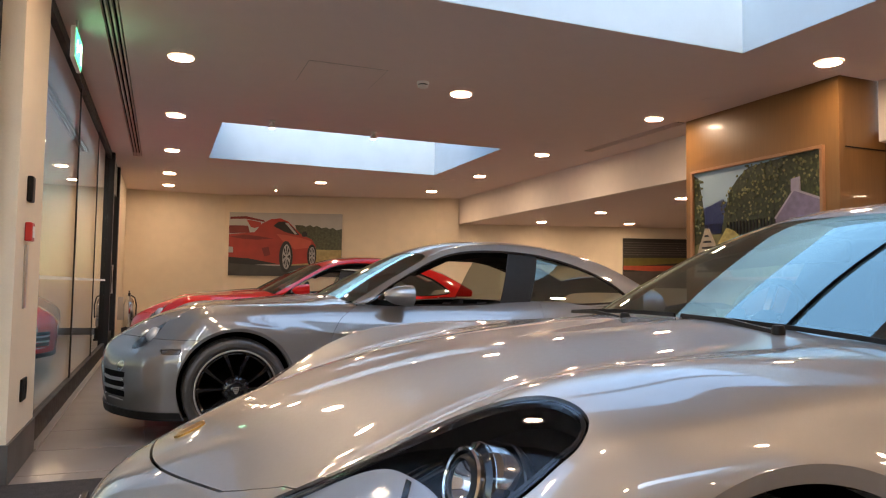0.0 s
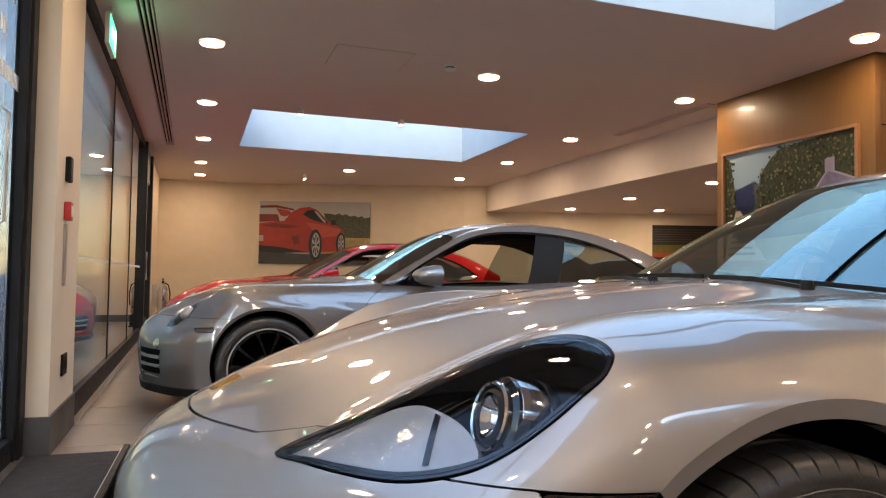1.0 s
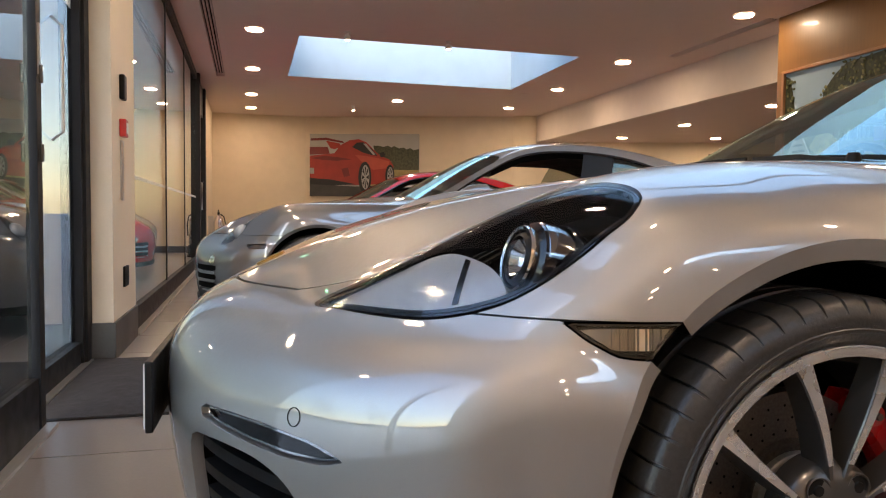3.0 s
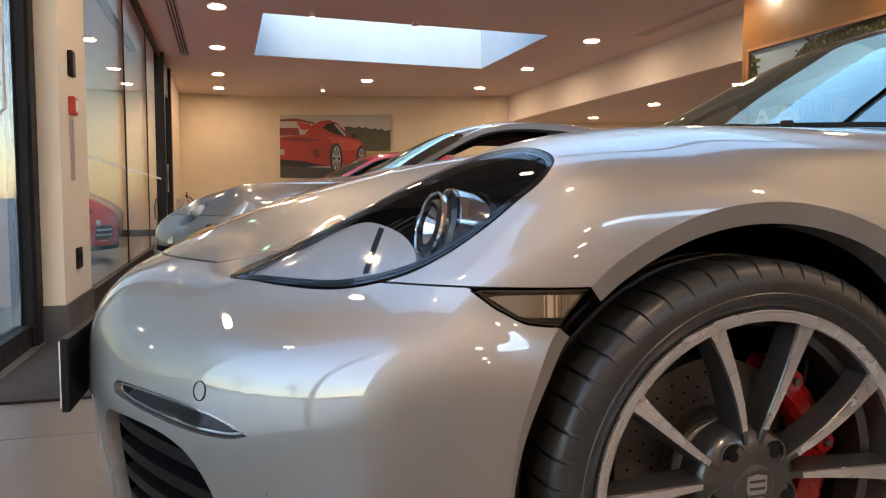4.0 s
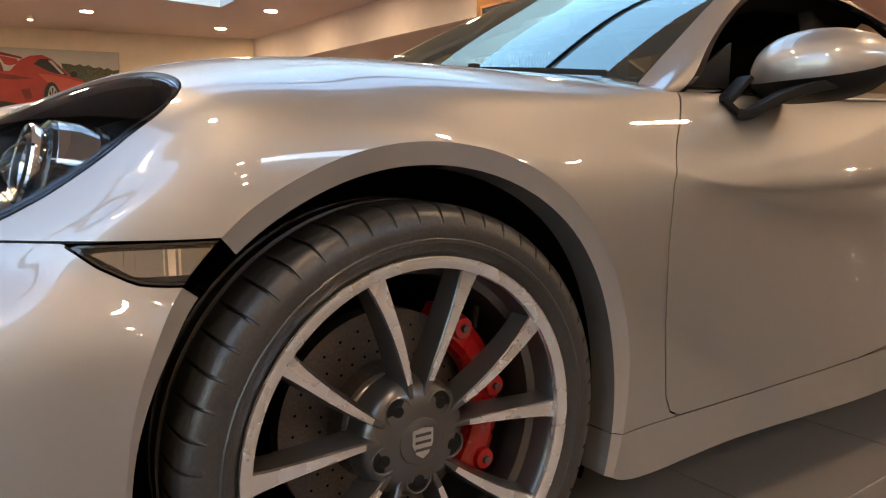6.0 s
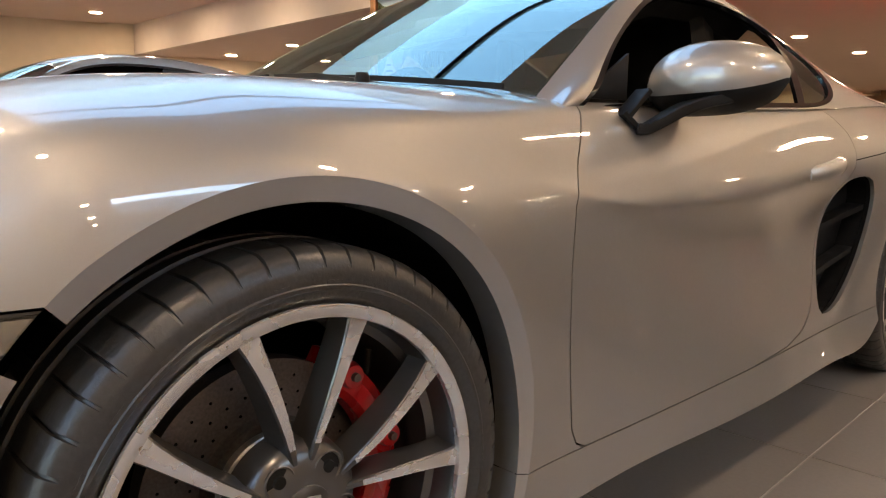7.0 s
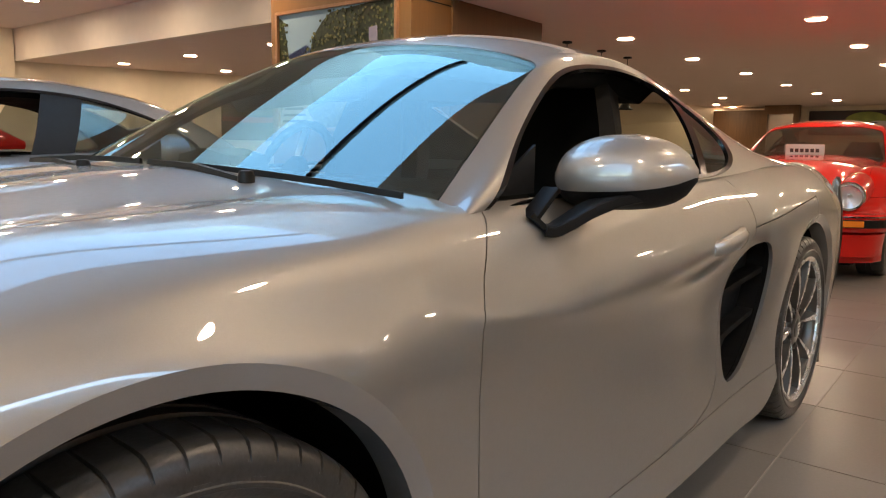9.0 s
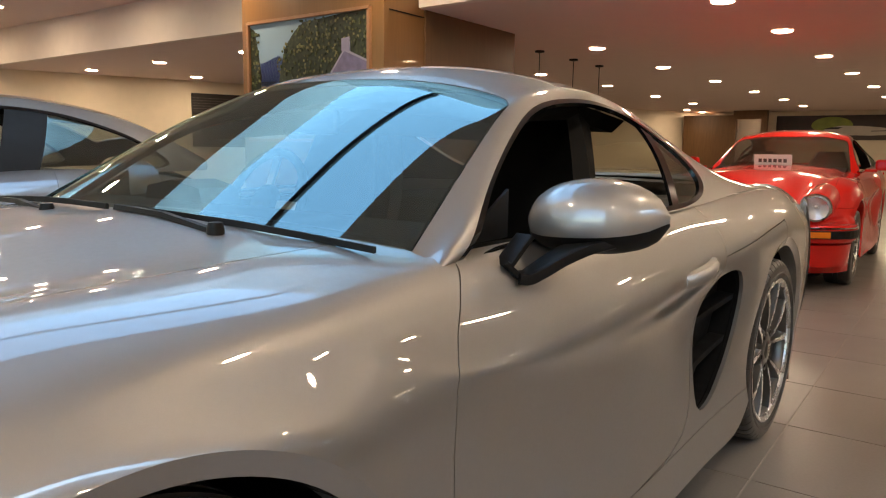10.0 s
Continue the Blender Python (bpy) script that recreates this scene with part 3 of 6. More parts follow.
# access hatch, smoke detector, sensors, camera
hatch = thing("access_hatch", "flush white ceiling access hatch with a thin dark gap", "hatch", at=pose(0.52, 5.25, H))
part("panel", box(-0.33, 0.33, -0.3, 0.3, -0.004, -0.0005), CEIL, hatch)
for x0, x1, y0, y1 in ((-0.335, -0.331, -0.3, 0.3), (0.331, 0.335, -0.3, 0.3), (-0.335, 0.335, -0.305, -0.301)):
    part("gap", box(x0, x1, y0, y1, -0.002, -0.0005), GROUT, hatch)
smoke = thing("smoke_detector", "round white smoke detector with dark vents", "smoke detector", at=pose(1.24, 5.15, H))
part("base", lathe([(0, 0), (0.055, 0), (0.055, -0.02), (0.05, -0.024)], 28, "z"), TRIMW, smoke, smooth=True)
part("vents", lathe([(0.043, -0.022), (0.043, -0.034)], 28, "z"), BLACK, smoke)
part("head", lathe([(0.05, -0.034), (0.046, -0.046), (0.03, -0.054), (0, -0.056)], 28, "z"), TRIMW, smoke, smooth=True)
speaker = thing("ceiling_speaker", "round white flush ceiling loudspeaker grille", "loudspeaker", at=pose(3.96, 4.55, H))
part("grille", lathe([(0, -0.006), (0.09, -0.007), (0.105, -0.004), (0.108, 0)], 36, "z"), CEIL, speaker, smooth=True)
copy_thing(speaker, pose(3.6, 10.4, H))
sensor = thing("motion_sensor", "small white corner alarm sensor", "sensor", at=pose(4.72, end_wall(4.72) - 0.06, 2.66))
part("body", box(-0.035, 0.035, -0.03, 0.02, -0.06, 0.06, bevel=0.012), TRIMW, sensor)

# green exit sign over the glazing
sign = thing("exit_sign", "glowing green and white emergency exit sign", "exit sign", at=pose(-1.46, 4.75, 2.62))
GREEN = mat("green_sign_panel", (0.02, 0.30, 0.12), 0.4, emit=(0.03, 0.55, 0.2), strength=0.45)
SIGNW = mat("white_sign_symbol", (0.8, 0.85, 0.8), 0.4, emit=(0.6, 1.0, 0.75), strength=0.7)
part("case", box(-0.03, 0.0, -0.2, 0.2, -0.11, 0.11, bevel=0.006), TRIMW, sign)
part("panel", box(0.001, 0.004, -0.19, 0.19, -0.1, 0.1), GREEN, sign)
part("door_symbol", box(0.005, 0.007, 0.08, 0.15, -0.07, 0.07), SIGNW, sign)
part("arrow", prism([(-0.14, 0.0), (-0.08, 0.05), (-0.08, 0.018), (0.0, 0.018), (0.0, -0.018), (-0.08, -0.018), (-0.08, -0.05)], "x", 0.005, 0.007), SIGNW, sign)
part("stem", tube([(-0.015, 0, 0.1), (-0.015, 0, H - 2.62)], 0.008), TRIMW, sign)

# controls on the column
cp = thing("card_reader", "small black door access reader", "card reader", at=pose(-1.55, 3.62, 1.50))
part("case", box(0, 0.03, -0.04, 0.04, -0.07, 0.07, bevel=0.008), BLACK, cp)
cp = thing("call_point", "red break-glass fire alarm call point", "fire alarm", at=pose(-1.55, 3.62, 1.27))
part("case", box(0, 0.035, -0.045, 0.045, -0.05, 0.05, bevel=0.006), mat("red_alarm_plastic", (0.5, 0.02, 0.015), 0.35, coat=0.3), cp)
part("face", box(0.036, 0.038, -0.03, 0.03, -0.03, 0.03), TRIMW, cp, "white glass face")
cp = thing("door_handle_bar", "slim steel cover strip on the column", "cover strip", at=pose(-1.55, 3.62, 1.03))
part("strip", box(0, 0.012, -0.03, 0.03, -0.17, 0.17, bevel=0.004), ALU, cp)
cp = thing("wall_socket", "dark double wall socket near the floor", "socket", at=pose(-1.55, 3.72, 0.42))
part("plate", box(0, 0.012, -0.073, 0.073, -0.06, 0.06, bevel=0.004), FRAME, cp)
for yy in (-0.035, 0.035):
    part("outlet", box(0.013, 0.015, yy - 0.02, yy + 0.02, -0.025, 0.025), BLACK, cp)

# fire extinguisher by the far door
fe = thing("fire_extinguisher", "polished steel fire extinguisher standing by the wall", "fire extinguisher", at=pose(-1.38, 12.9, 0.0))
part("bracket", box(-0.18, -0.09, -0.03, 0.03, 0.35, 0.75), ALU, fe)
part("cylinder", lathe([(0, 0.22), (0.075, 0.22), (0.09, 0.25), (0.09, 0.62), (0.07, 0.70), (0.03, 0.74), (0.025, 0.77), (0, 0.77)], 28, "z"), CHROME, fe, smooth=True)
part("valve", box(-0.02, 0.02, -0.05, 0.03, 0.77, 0.82, bevel=0.006), BLACK, fe)
part("lever", sweep([(0, -0.02, 0.83), (0, -0.10, 0.86)], [(-0.012, -0.004), (0.012, -0.004), (0.012, 0.004), (-0.012, 0.004)]), BLACK, fe)
part("hose", tube([(0.03, 0, 0.78), (0.09, 0.02, 0.74), (0.12, 0.03, 0.6), (0.11, 0.03, 0.38)], 0.012), BLACK, fe, smooth=True)
part("stand", box(-0.11, 0.11, -0.11, 0.11, 0.0, 0.03), BLACK, fe)
part("leg", box(-0.1, 0.1, -0.1, 0.1, 0.03, 0.22, bevel=0.02), BLACK, fe)

# wooden column with its framed landscape
wc = tagged(new("wood_column"), "broad amber wood-veneered column reaching the ceiling", "column", kind="structure")
part("panel", box(4.343, 4.9, 3.52, 5.37, 0.0, H + 0.09), WOOD, wc)
setting("ceiling", box(4.30, 5.75, 3.40, 5.45, H + 0.101, H + 0.15), CEIL, "white plaster ceiling over the wooden column", "ceiling")
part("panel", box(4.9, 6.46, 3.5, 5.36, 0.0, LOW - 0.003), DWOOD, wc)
part("corner", box(4.334, 4.40, 3.506, 3.53, 0.0, H - 0.003), WOOD, wc)
part("groove", box(4.42, 4.9, 3.5155, 3.519, 2.235, 2.245), BLACK, wc)


def flat(name, outline, depth, material, parent, axis="x", thick=0.001):
    """One flat shape of a picture, lying proud of the one before."""
    return part(name, prism(outline, axis, depth, depth + thick), material, parent)


# floor of square porcelain tiles on a grouted bed
setting("floor", box(-1.9, RIGHT, NEAR, FAR, -0.1, -0.003), GROUT, "grey grouted floor bed under the tiles", "floor")
floor = bpy.data.objects["floor"]
T, X0, Y0 = 0.6, 3.26, -0.08
tile_bm = box(0.0026, T - 0.0026, 0.0026, T - 0.0026, -0.003, 0.0, bevel=0.0012)
tile_me = bpy.data.meshes.new("tile")
tile_bm.to_mesh(tile_me)
tile_bm.free()
tile_me.materials.append(TILE)
rest_v, rest_f = [], []
for i in range(math.floor((-1.55 - X0) / T), math.ceil((RIGHT - X0) / T)):
    for j in range(math.floor((NEAR - Y0) / T), math.ceil((FAR - Y0) / T)):
        x, y = X0 + i * T, Y0 + j * T
        if -2.2 < x < 6.8 and -2.0 < y < 5.2:
            t = new("tile", tile_me)
            t.location = (x, y, 0)
            t.parent = floor
        else:
            b = len(rest_v)
            rest_v += [(x + 0.002, y + 0.002, 0), (x + T - 0.002, y + 0.002, 0), (x + T - 0.002, y + T - 0.002, 0), (x + 0.002, y + T - 0.002, 0)]
            rest_f.append((b, b + 1, b + 2, b + 3))
me = bpy.data.meshes.new("tile_field")
me.from_pydata(rest_v, [], rest_f)
me.materials.append(TILE)
tf = new("tile_field", me)
tf.parent = floor
tagged(tf, kind="stuff")


# ---- the silver coupe ----
# Lengthwise rails of the body: (x back from the front axle, distance from the middle, height).
# The first six stations wrap the nose from its lower lip upwards, the last three the tail.
STATION = (0.05, 0.28, 0.46, 0.66, 1.0, 1.35, 1.7, 2.0, 2.25, 2.475, 2.8, 3.1)


def nose(*p):
    return [tuple(p[i:i + 3]) for i in range(0, len(p), 3)]


def along(ws, zs):
    return [(x, w, z) for x, w, z in zip(STATION, ws, zs)]


TAIL = nose(3.34, 0, .90, 3.42, 0, .62, 3.36, 0, .22)


def tail(w):
    return [(x - 0.28 * (w / .85) ** 2.5, w * k, z - dz * (w / .85)) for (x, _, z), k, dz in zip(TAIL, (1.0, 1.02, .98), (.06, .0, .0))]


BODY = [
    nose(-1.0, 0, .155, -1.03, 0, .29, -1.045, 0, .42, -1.03, 0, .53, -.975, 0, .605, -.89, 0, .655, -.70, 0, .742, -.44, 0, .822, -.2, 0, .87)
    + along([0] * 12, (.902, .927, .945, .96, .98, .99, .99, .98, .97, .96, .95, .93)) + tail(0),
    nose(-.985, .2, .155, -1.012, .2, .29, -1.025, .2, .42, -1.01, .2, .53, -.95, .2, .60, -.865, .2, .65, -.68, .21, .738, -.43, .22, .8195, -.19, .23, .869)
    + along([.23, .24, .25, .26, .27, .28, .28, .28, .28, .28, .28, .27], (.902, .926, .941, .954, .97, .98, .98, .975, .965, .955, .945, .925)) + tail(.25),
    nose(-.925, .40, .155, -.945, .41, .30, -.95, .42, .43, -.92, .42, .53, -.845, .42, .590, -.75, .425, .645, -.58, .43, .722, -.37, .44, .806, -.17, .45, .854)
    + along([.46, .47, .48, .49, .50, .52, .53, .53, .53, .53, .52, .50], (.884, .904, .916, .93, .945, .955, .96, .96, .957, .952, .942, .92)) + tail(.47),
    nose(-.83, .55, .155, -.85, .57, .30, -.85, .58, .44, -.82, .575, .54, -.755, .55, .598, -.66, .55, .676, -.51, .575, .768, -.33, .595, .845, -.15, .60, .876)
    + along([.59, .60, .60, .61, .63, .65, .66, .67, .67, .67, .66, .62], (.889, .900, .906, .912, .918, .925, .935, .95, .957, .955, .94, .915)) + tail(.58),
    nose(-.73, .68, .155, -.74, .70, .30, -.735, .72, .44, -.71, .71, .55, -.645, .67, .607, -.565, .67, .682, -.45, .68, .774, -.31, .695, .848, -.13, .70, .878)
    + along([.70, .70, .71, .725, .75, .765, .775, .782, .778, .775, .765, .73], (.888, .889, .888, .885, .885, .89, .905, .925, .94, .945, .93, .90)) + tail(.70),
    nose(-.60, .78, .155, -.60, .805, .30, -.60, .815, .44, -.58, .81, .55, -.54, .77, .613, -.475, .775, .668, -.39, .785, .74, -.28, .80, .815, -.10, .80, .838)
    + along([.80, .80, .80, .80, .82, .83, .842, .868, .870, .868, .852, .82], (.848, .85, .842, .83, .80, .80, .81, .82, .83, .84, .82, .80)) + tail(.78),
    nose(-.46, .825, .155, -.45, .85, .30, -.45, .86, .44, -.44, .86, .55, -.415, .84, .61, -.365, .848, .655, -.29, .86, .705, -.2, .868, .745, -.07, .87, .77)
    + along([.872, .868, .862, .850, .834, .825, .820, .884, .890, .888, .875, .84], (.77, .74, .68, .64, .62, .62, .62, .62, .64, .68, .60, .58)) + tail(.82),
    nose(-.36, .845, .155, -.35, .868, .29, -.34, .878, .42, -.33, .88, .52, -.31, .87, .57, -.26, .875, .61, -.19, .882, .65, -.12, .885, .68, -.04, .888, .70)
    + along([.89, .885, .866, .868, .874, .874, .866, .874, .882, .884, .865, .82], (.70, .64, .43, .335, .318, .318, .328, .38, .50, .56, .40, .38)) + tail(.815),
    nose(-.27, .855, .155, -.26, .875, .27, -.24, .885, .38, -.22, .887, .47, -.2, .885, .52, -.16, .888, .55, -.12, .89, .59, -.07, .892, .61, -.02, .894, .62)
    + along([.895, .89, .872, .882, .900, .906, .905, .895, .885, .89, .86, .80], (.50, .32, .188, .194, .198, .20, .207, .215, .38, .46, .20, .18)) + tail(.80),
]

# crease along the door, rising towards the handle
_half = np.array(BODY)
_mirror = _half[:0:-1] * (1, -1, 1)
CREASE = [tuple(p) for p in np.einsum("i,ijc->jc", spline_rows(17, 33)[27], np.concatenate([_mirror, _half]))]
for k, (w, z) in enumerate(((.842, .760), (.850, .712), (.856, .692), (.858, .700), (.860, .722), (.885, .735))):
    CREASE[11 + k] = (STATION[2 + k], w, z)
for k, (w, z) in enumerate(((.838, .585), (.828, .582), (.822, .590))):
    BODY[6][13 + k] = (STATION[4 + k], w, z)
BODY.insert(6, CREASE)

# the lowest rails meet the sill close behind the front wheel
BODY[-1][11] = (.398, *BODY[-1][11][1:])
BODY[-2][11] = (.43, *BODY[-2][11][1:])

# roof and windows: centre, cant rail and waist, front to back
CABIN_P = nose(.365, 0, .916, .62, 0, 1.056, .85, 0, 1.173, 1.065, 0, 1.262, 1.36, 0, 1.308, 1.7, 0, 1.288, 2.05, 0, 1.205, 2.4, 0, 1.085, 2.75, 0, .985, 3.0, 0, .94)
CABIN_R = nose(.56, .738, .858, .83, .675, 1.03, 1.05, .62, 1.15, 1.27, .575, 1.205, 1.52, .56, 1.22, 1.77, .57, 1.19, 2.03, .60, 1.105, 2.28, .64, 1.005, 2.55, .68, .955, 2.85, .70, .925)
CABIN_W = nose(.575, .748, .848, .80, .75, .88, 1.03, .76, .885, 1.25, .77, .89, 1.5, .775, .90, 1.75, .78, .91, 2.0, .787, .925, 2.25, .79, .94, 2.5, .79, .935, 2.8, .78, .925)


def cabin_rails(P, R, W):
    P, R, W = np.array(P), np.array(R), np.array(W)
    out = []
    for f in (0, .36, .68, .90):
        out.append(np.stack([P[:, 0] + (R[:, 0] - P[:, 0]) * f ** 2, R[:, 1] * f, P[:, 2] + (R[:, 2] - P[:, 2]) * f ** 2.6 + .012 * f * (1 - f)], 1))
    out.append(R - (0, .008, .004))
    D = W - R
    for g in (.32, .68, 1.0):
        out.append(R + D * g + np.array([[0, .022 * math.sin(math.pi * g) * (1 if g < 1 else 0), 0]]))
    return [list(map(tuple, o)) for o in out]


# outlines of openings and panels
LAMP_IN = rounded([(-.750, .468), (-.70, .56), (-.63, .648), (-.57, .706), (-.507, .75), (-.457, .77), (-.405, .782), (-.36, .792), (-.325, .796), (-.298, .775), (-.298, .735), (-.325, .685), (-.39, .636), (-.47, .594), (-.555, .548), (-.64, .50), (-.71, .468)], 4)
DOOR_IN = [(.656, 1.2), (.656, .885), (.608, .84), (.557, .775), (.522, .70), (.512, .60), (.512, .45), (.52, .30), (.542, .272), (1.2, .285), (1.40, .296), (1.52, .318), (1.60, .362), (1.642, .43), (1.685, .55), (1.722, .64), (1.768, .70), (1.808, .745), (1.822, .79), (1.82, .84), (1.77, .90), (1.75, 1.2)]
VENT_IN = rounded([(1.655, .352), (1.668, .435), (1.698, .553), (1.735, .640), (1.772, .69), (1.82, .714), (1.925, .714), (1.965, .66), (1.952, .55), (1.900, .44), (1.80, .36), (1.70, .335)], 4)
MARK_IN = [(-.437, .648), (-.33, .650), (-.20, .652), (-.20, .598), (-.345, .600), (-.372, .604), (-.408, .624)]
ARCH, LIPR = 0.420, 0.389


def arch_edge(dx, dz, r, r1):
    """Radius of the arch edge: widest over the wheel, closing in towards the ends."""
    h = dz / np.maximum(np.hypot(dx, dz), 1e-6)
    k = np.where(dx < 0, np.interp(h, (.15, .8), (.22, 1)), np.interp(h, (-.42, .2), (.5, 1)))
    return r1 + (r - r1) * k


def arch(cx, cz, r, r1):
    return lambda a: np.hypot(a[:, 0] - cx, a[:, 2] - cz) - arch_edge(a[:, 0] - cx, a[:, 2] - cz, r, r1)


def arch_lip(cx, cz, r0, r1, deep=0.05):
    """Turned-in wheel-arch edge: a chamfer towards the wheel, then a flange."""
    def turn(p):
        d = np.array([p[0] - cx, 0, p[2] - cz])
        d /= np.linalg.norm(d)
        one = np.array([cx + d[0] * r1, p[1] - 0.010 * (arch_edge(d[0], d[2], r0, r1) - r1) / (r0 - r1), cz + d[2] * r1])
        return one, one + np.array([-d[0] * 0.004, -deep, -d[2] * 0.004])

    def lip(p, q):
        if all(abs(math.hypot(v[0] - cx, v[2] - cz) - arch_edge(v[0] - cx, v[2] - cz, r0, r1)) < 0.004 for v in (p, q)):
            a, b = turn(p[:3]), turn(q[:3])
            return list(zip(a, b))
        return None
    return lip


def two_lips(*lips):
    def lip(p, q):
        for one in lips:
            r = one(p, q)
            if r:
                return r
        return None
    return lip


GAP = 0.0014


def seam(a):
    """Positive on the bumper side of the joint between bumper, bonnet and wing."""
    x, w, z = a[:, 0], a[:, 1], a[:, 2]
    edge = np.interp(w, (0, .128, .225, .30, .35, .40, .45, .6), (-.925, -.908, -.88, -.838, -.795, -.73, -.68, -.62))
    return np.maximum(np.minimum(edge - x, .58 - w), .650 - z)


def wing_line(a):
    return a[:, 1] - (.635 - .03 * np.clip(a[:, 0] + .3, 0, 1))


def cabin_base(a, W, grow=0.0):
    """Positive outside the cabin's footprint on the body."""
    W = np.array(W)
    w = np.interp(a[:, 0], W[:, 0], W[:, 1], left=-1, right=-1)
    return a[:, 1] - w - grow


def tyre_bm(r, r_rim, half, blocks=54):
    turns = [2 * math.pi * k / blocks + o / r for k in range(blocks) for o in (-.0026, -.0016, .0016, .0026, .012, .024)]
    side = [(r_rim - .012, .80), (r_rim, .93), (r_rim + .010, .985), (r_rim + .012, 1.005), (r_rim + .020, 1.03), (r_rim + .022, 1.05), (r_rim + .027, 1.05), (r_rim + .029, 1.035), (r - .034, 1.035), (r - .026, 1.02), (r - .016, .985), (r - .007, .925), (r - .002, .84), (r, .70), (r + .0005, .42), (r + .0005, .24), (r - .007, .225), (r - .007, .125), (r + .001, .11)]
    prof = [(a, half * b) for a, b in side] + [(a, -half * b) for a, b in reversed(side)]
    last = len(prof) - 1

    def sipe(rr, o, k, i):
        n = min(i, last - i)
        if k % 6 in (1, 2) and 10 <= n <= 14:
            return rr - (.006 if n > 10 else .003), o * (1 if n > 10 else .985)
        return rr, o
    return lathe(prof, len(turns), "y", bend=sipe, turns=turns)


def five_pair_wheel(parent, name, at, outer, style="silver", r=.341, half=.118, rim_r=.266, steer=0.0, fine=True):
    """A ten-spoke alloy wheel with tyre; outer is -1 where the outside faces -y."""
    wh = new(name)
    wh.parent = parent
    wh.matrix_local = pose(*at) @ pose(0, 0, 0, 0, 0, steer)
    face, side = (MACH, GUN) if style == "silver" else (ALU, SHINY)
    part("tyre", tyre_bm(r, rim_r, half, 54 if fine else 20), RUBBER, wh, "black low-profile tyre", smooth=True)
    o = outer * half
    barrel = lathe([(rim_r + .003, o * 1.0), (rim_r - .001, o * .99), (rim_r - .010, o * .93), (rim_r - .016, o * .80), (rim_r - .018, o * .55), (rim_r - .030, o * .50), (rim_r - .032, o * .15), (rim_r - .026, o * .10), (rim_r - .03, -o * .9), (rim_r, -o * .95)], 96, "y")
    part("barrel", barrel, side, wh, smooth=True)
    thin = .014 if style == "silver" else .007
    part("rim_edge", lathe([(rim_r + .004, o * .97), (rim_r + .003, o * 1.005), (rim_r - .003, o * 1.012), (rim_r - thin, o * .965), (rim_r - thin - .001, o * .90)], 120, "y"), face, wh, "bright machined rim edge", smooth=True)
    f = o * .90                                     # plane of the spoke faces at the rim
    for k in range(5):
        mid = math.radians(90 + 72 * k)
        for s in (-1, 1):
            rings, cap = [], []
            for q in range(9):
                t = q / 8
                rad = .064 + (rim_r - .010 - .064) * t
                ang = mid + s * math.radians(13.5 + 4.5 * t ** 1.3 - 3.0 * (1 - t) ** 3)
                wd = .0030 + .0078 * t ** .8 + .0045 * t ** 7
                dish = f - outer * .012 * (1 - t) ** 1.5 + outer * .005 * math.sin(math.pi * t)
                dep = .050 - .014 * t
                c = Vector((math.cos(ang), 0, math.sin(ang)))
                d = Vector((-math.sin(ang), 0, math.cos(ang)))
                p = c * rad
                inn = -outer
                wk = .004 / wd
                lay = [(-1.0 - wk * .3, 0.003), (-.85, 0.0), (.85, 0.0), (1.0 + wk * .3, 0.003), (1.0 + wk * 1.6, dep), (-1.0 - wk * 1.6, dep)]
                rings.append([p + d * (wd * a) + Vector((0, dish + inn * b, 0)) for a, b in lay])
                if q > 0:
                    cap.append([p + d * (wd * a) + Vector((0, dish + inn * b, 0)) for a, b in [(-.92, -.0006), (.92, -.0006), (.92, .001), (-.92, .001)]])
            part("spoke", loft(rings), side, wh, smooth=False)
            part("spoke_face", loft(cap), MACH if style == "silver" else SHINY, wh, "bright machined spoke face" if style == "silver" else "black spoke face")
    if fine:
        for j in range(26):
            if j % 13 in (3, 4, 5, 7, 8, 9):
                a = 2 * math.pi * j / 26 + .5
                rr = r - .045
                g = part("sidewall_mark", box(-.011, .011, min(o * 1.03, o * 1.038), max(o * 1.03, o * 1.038), -.0035, .0035), RUBBER, wh)
                g.matrix_local = Matrix.Translation((rr * math.cos(a), 0, rr * math.sin(a))) @ Matrix.Rotation(math.pi / 2 - a, 4, "Y")
    hub_y = o * .80
    part("hub", lathe([(0, hub_y + outer * .004), (.045, hub_y + outer * .004), (.060, hub_y + outer * .001), (.078, hub_y - outer * .006), (.088, hub_y - outer * .02), (.092, hub_y - outer * .05), (0, hub_y - outer * .05)], 60, "y"), side, wh, smooth=True)
    part("centre_cap", lathe([(0, hub_y + outer * .010), (.028, hub_y + outer * .009), (.034, hub_y + outer * .006), (.035, hub_y + outer * .003)], 40, "y"), side, wh, smooth=True)
    sh = [(-.017, .019), (0, .022), (.017, .019), (.017, -.002), (.010, -.017), (0, -.024), (-.010, -.017), (-.017, -.002)]
    y0 = hub_y + outer * .0095
    crest = part("badge", prism(sh, "y", y0, y0 + outer * .002), ALU, wh, "plain silver shield badge")
    for a in range(3):
        part("badge_bar", box(-.013, .013, min(y0 + outer * .002, y0 + outer * .003), max(y0 + outer * .002, y0 + outer * .003), .010 - a * .011, .014 - a * .011), side, crest)
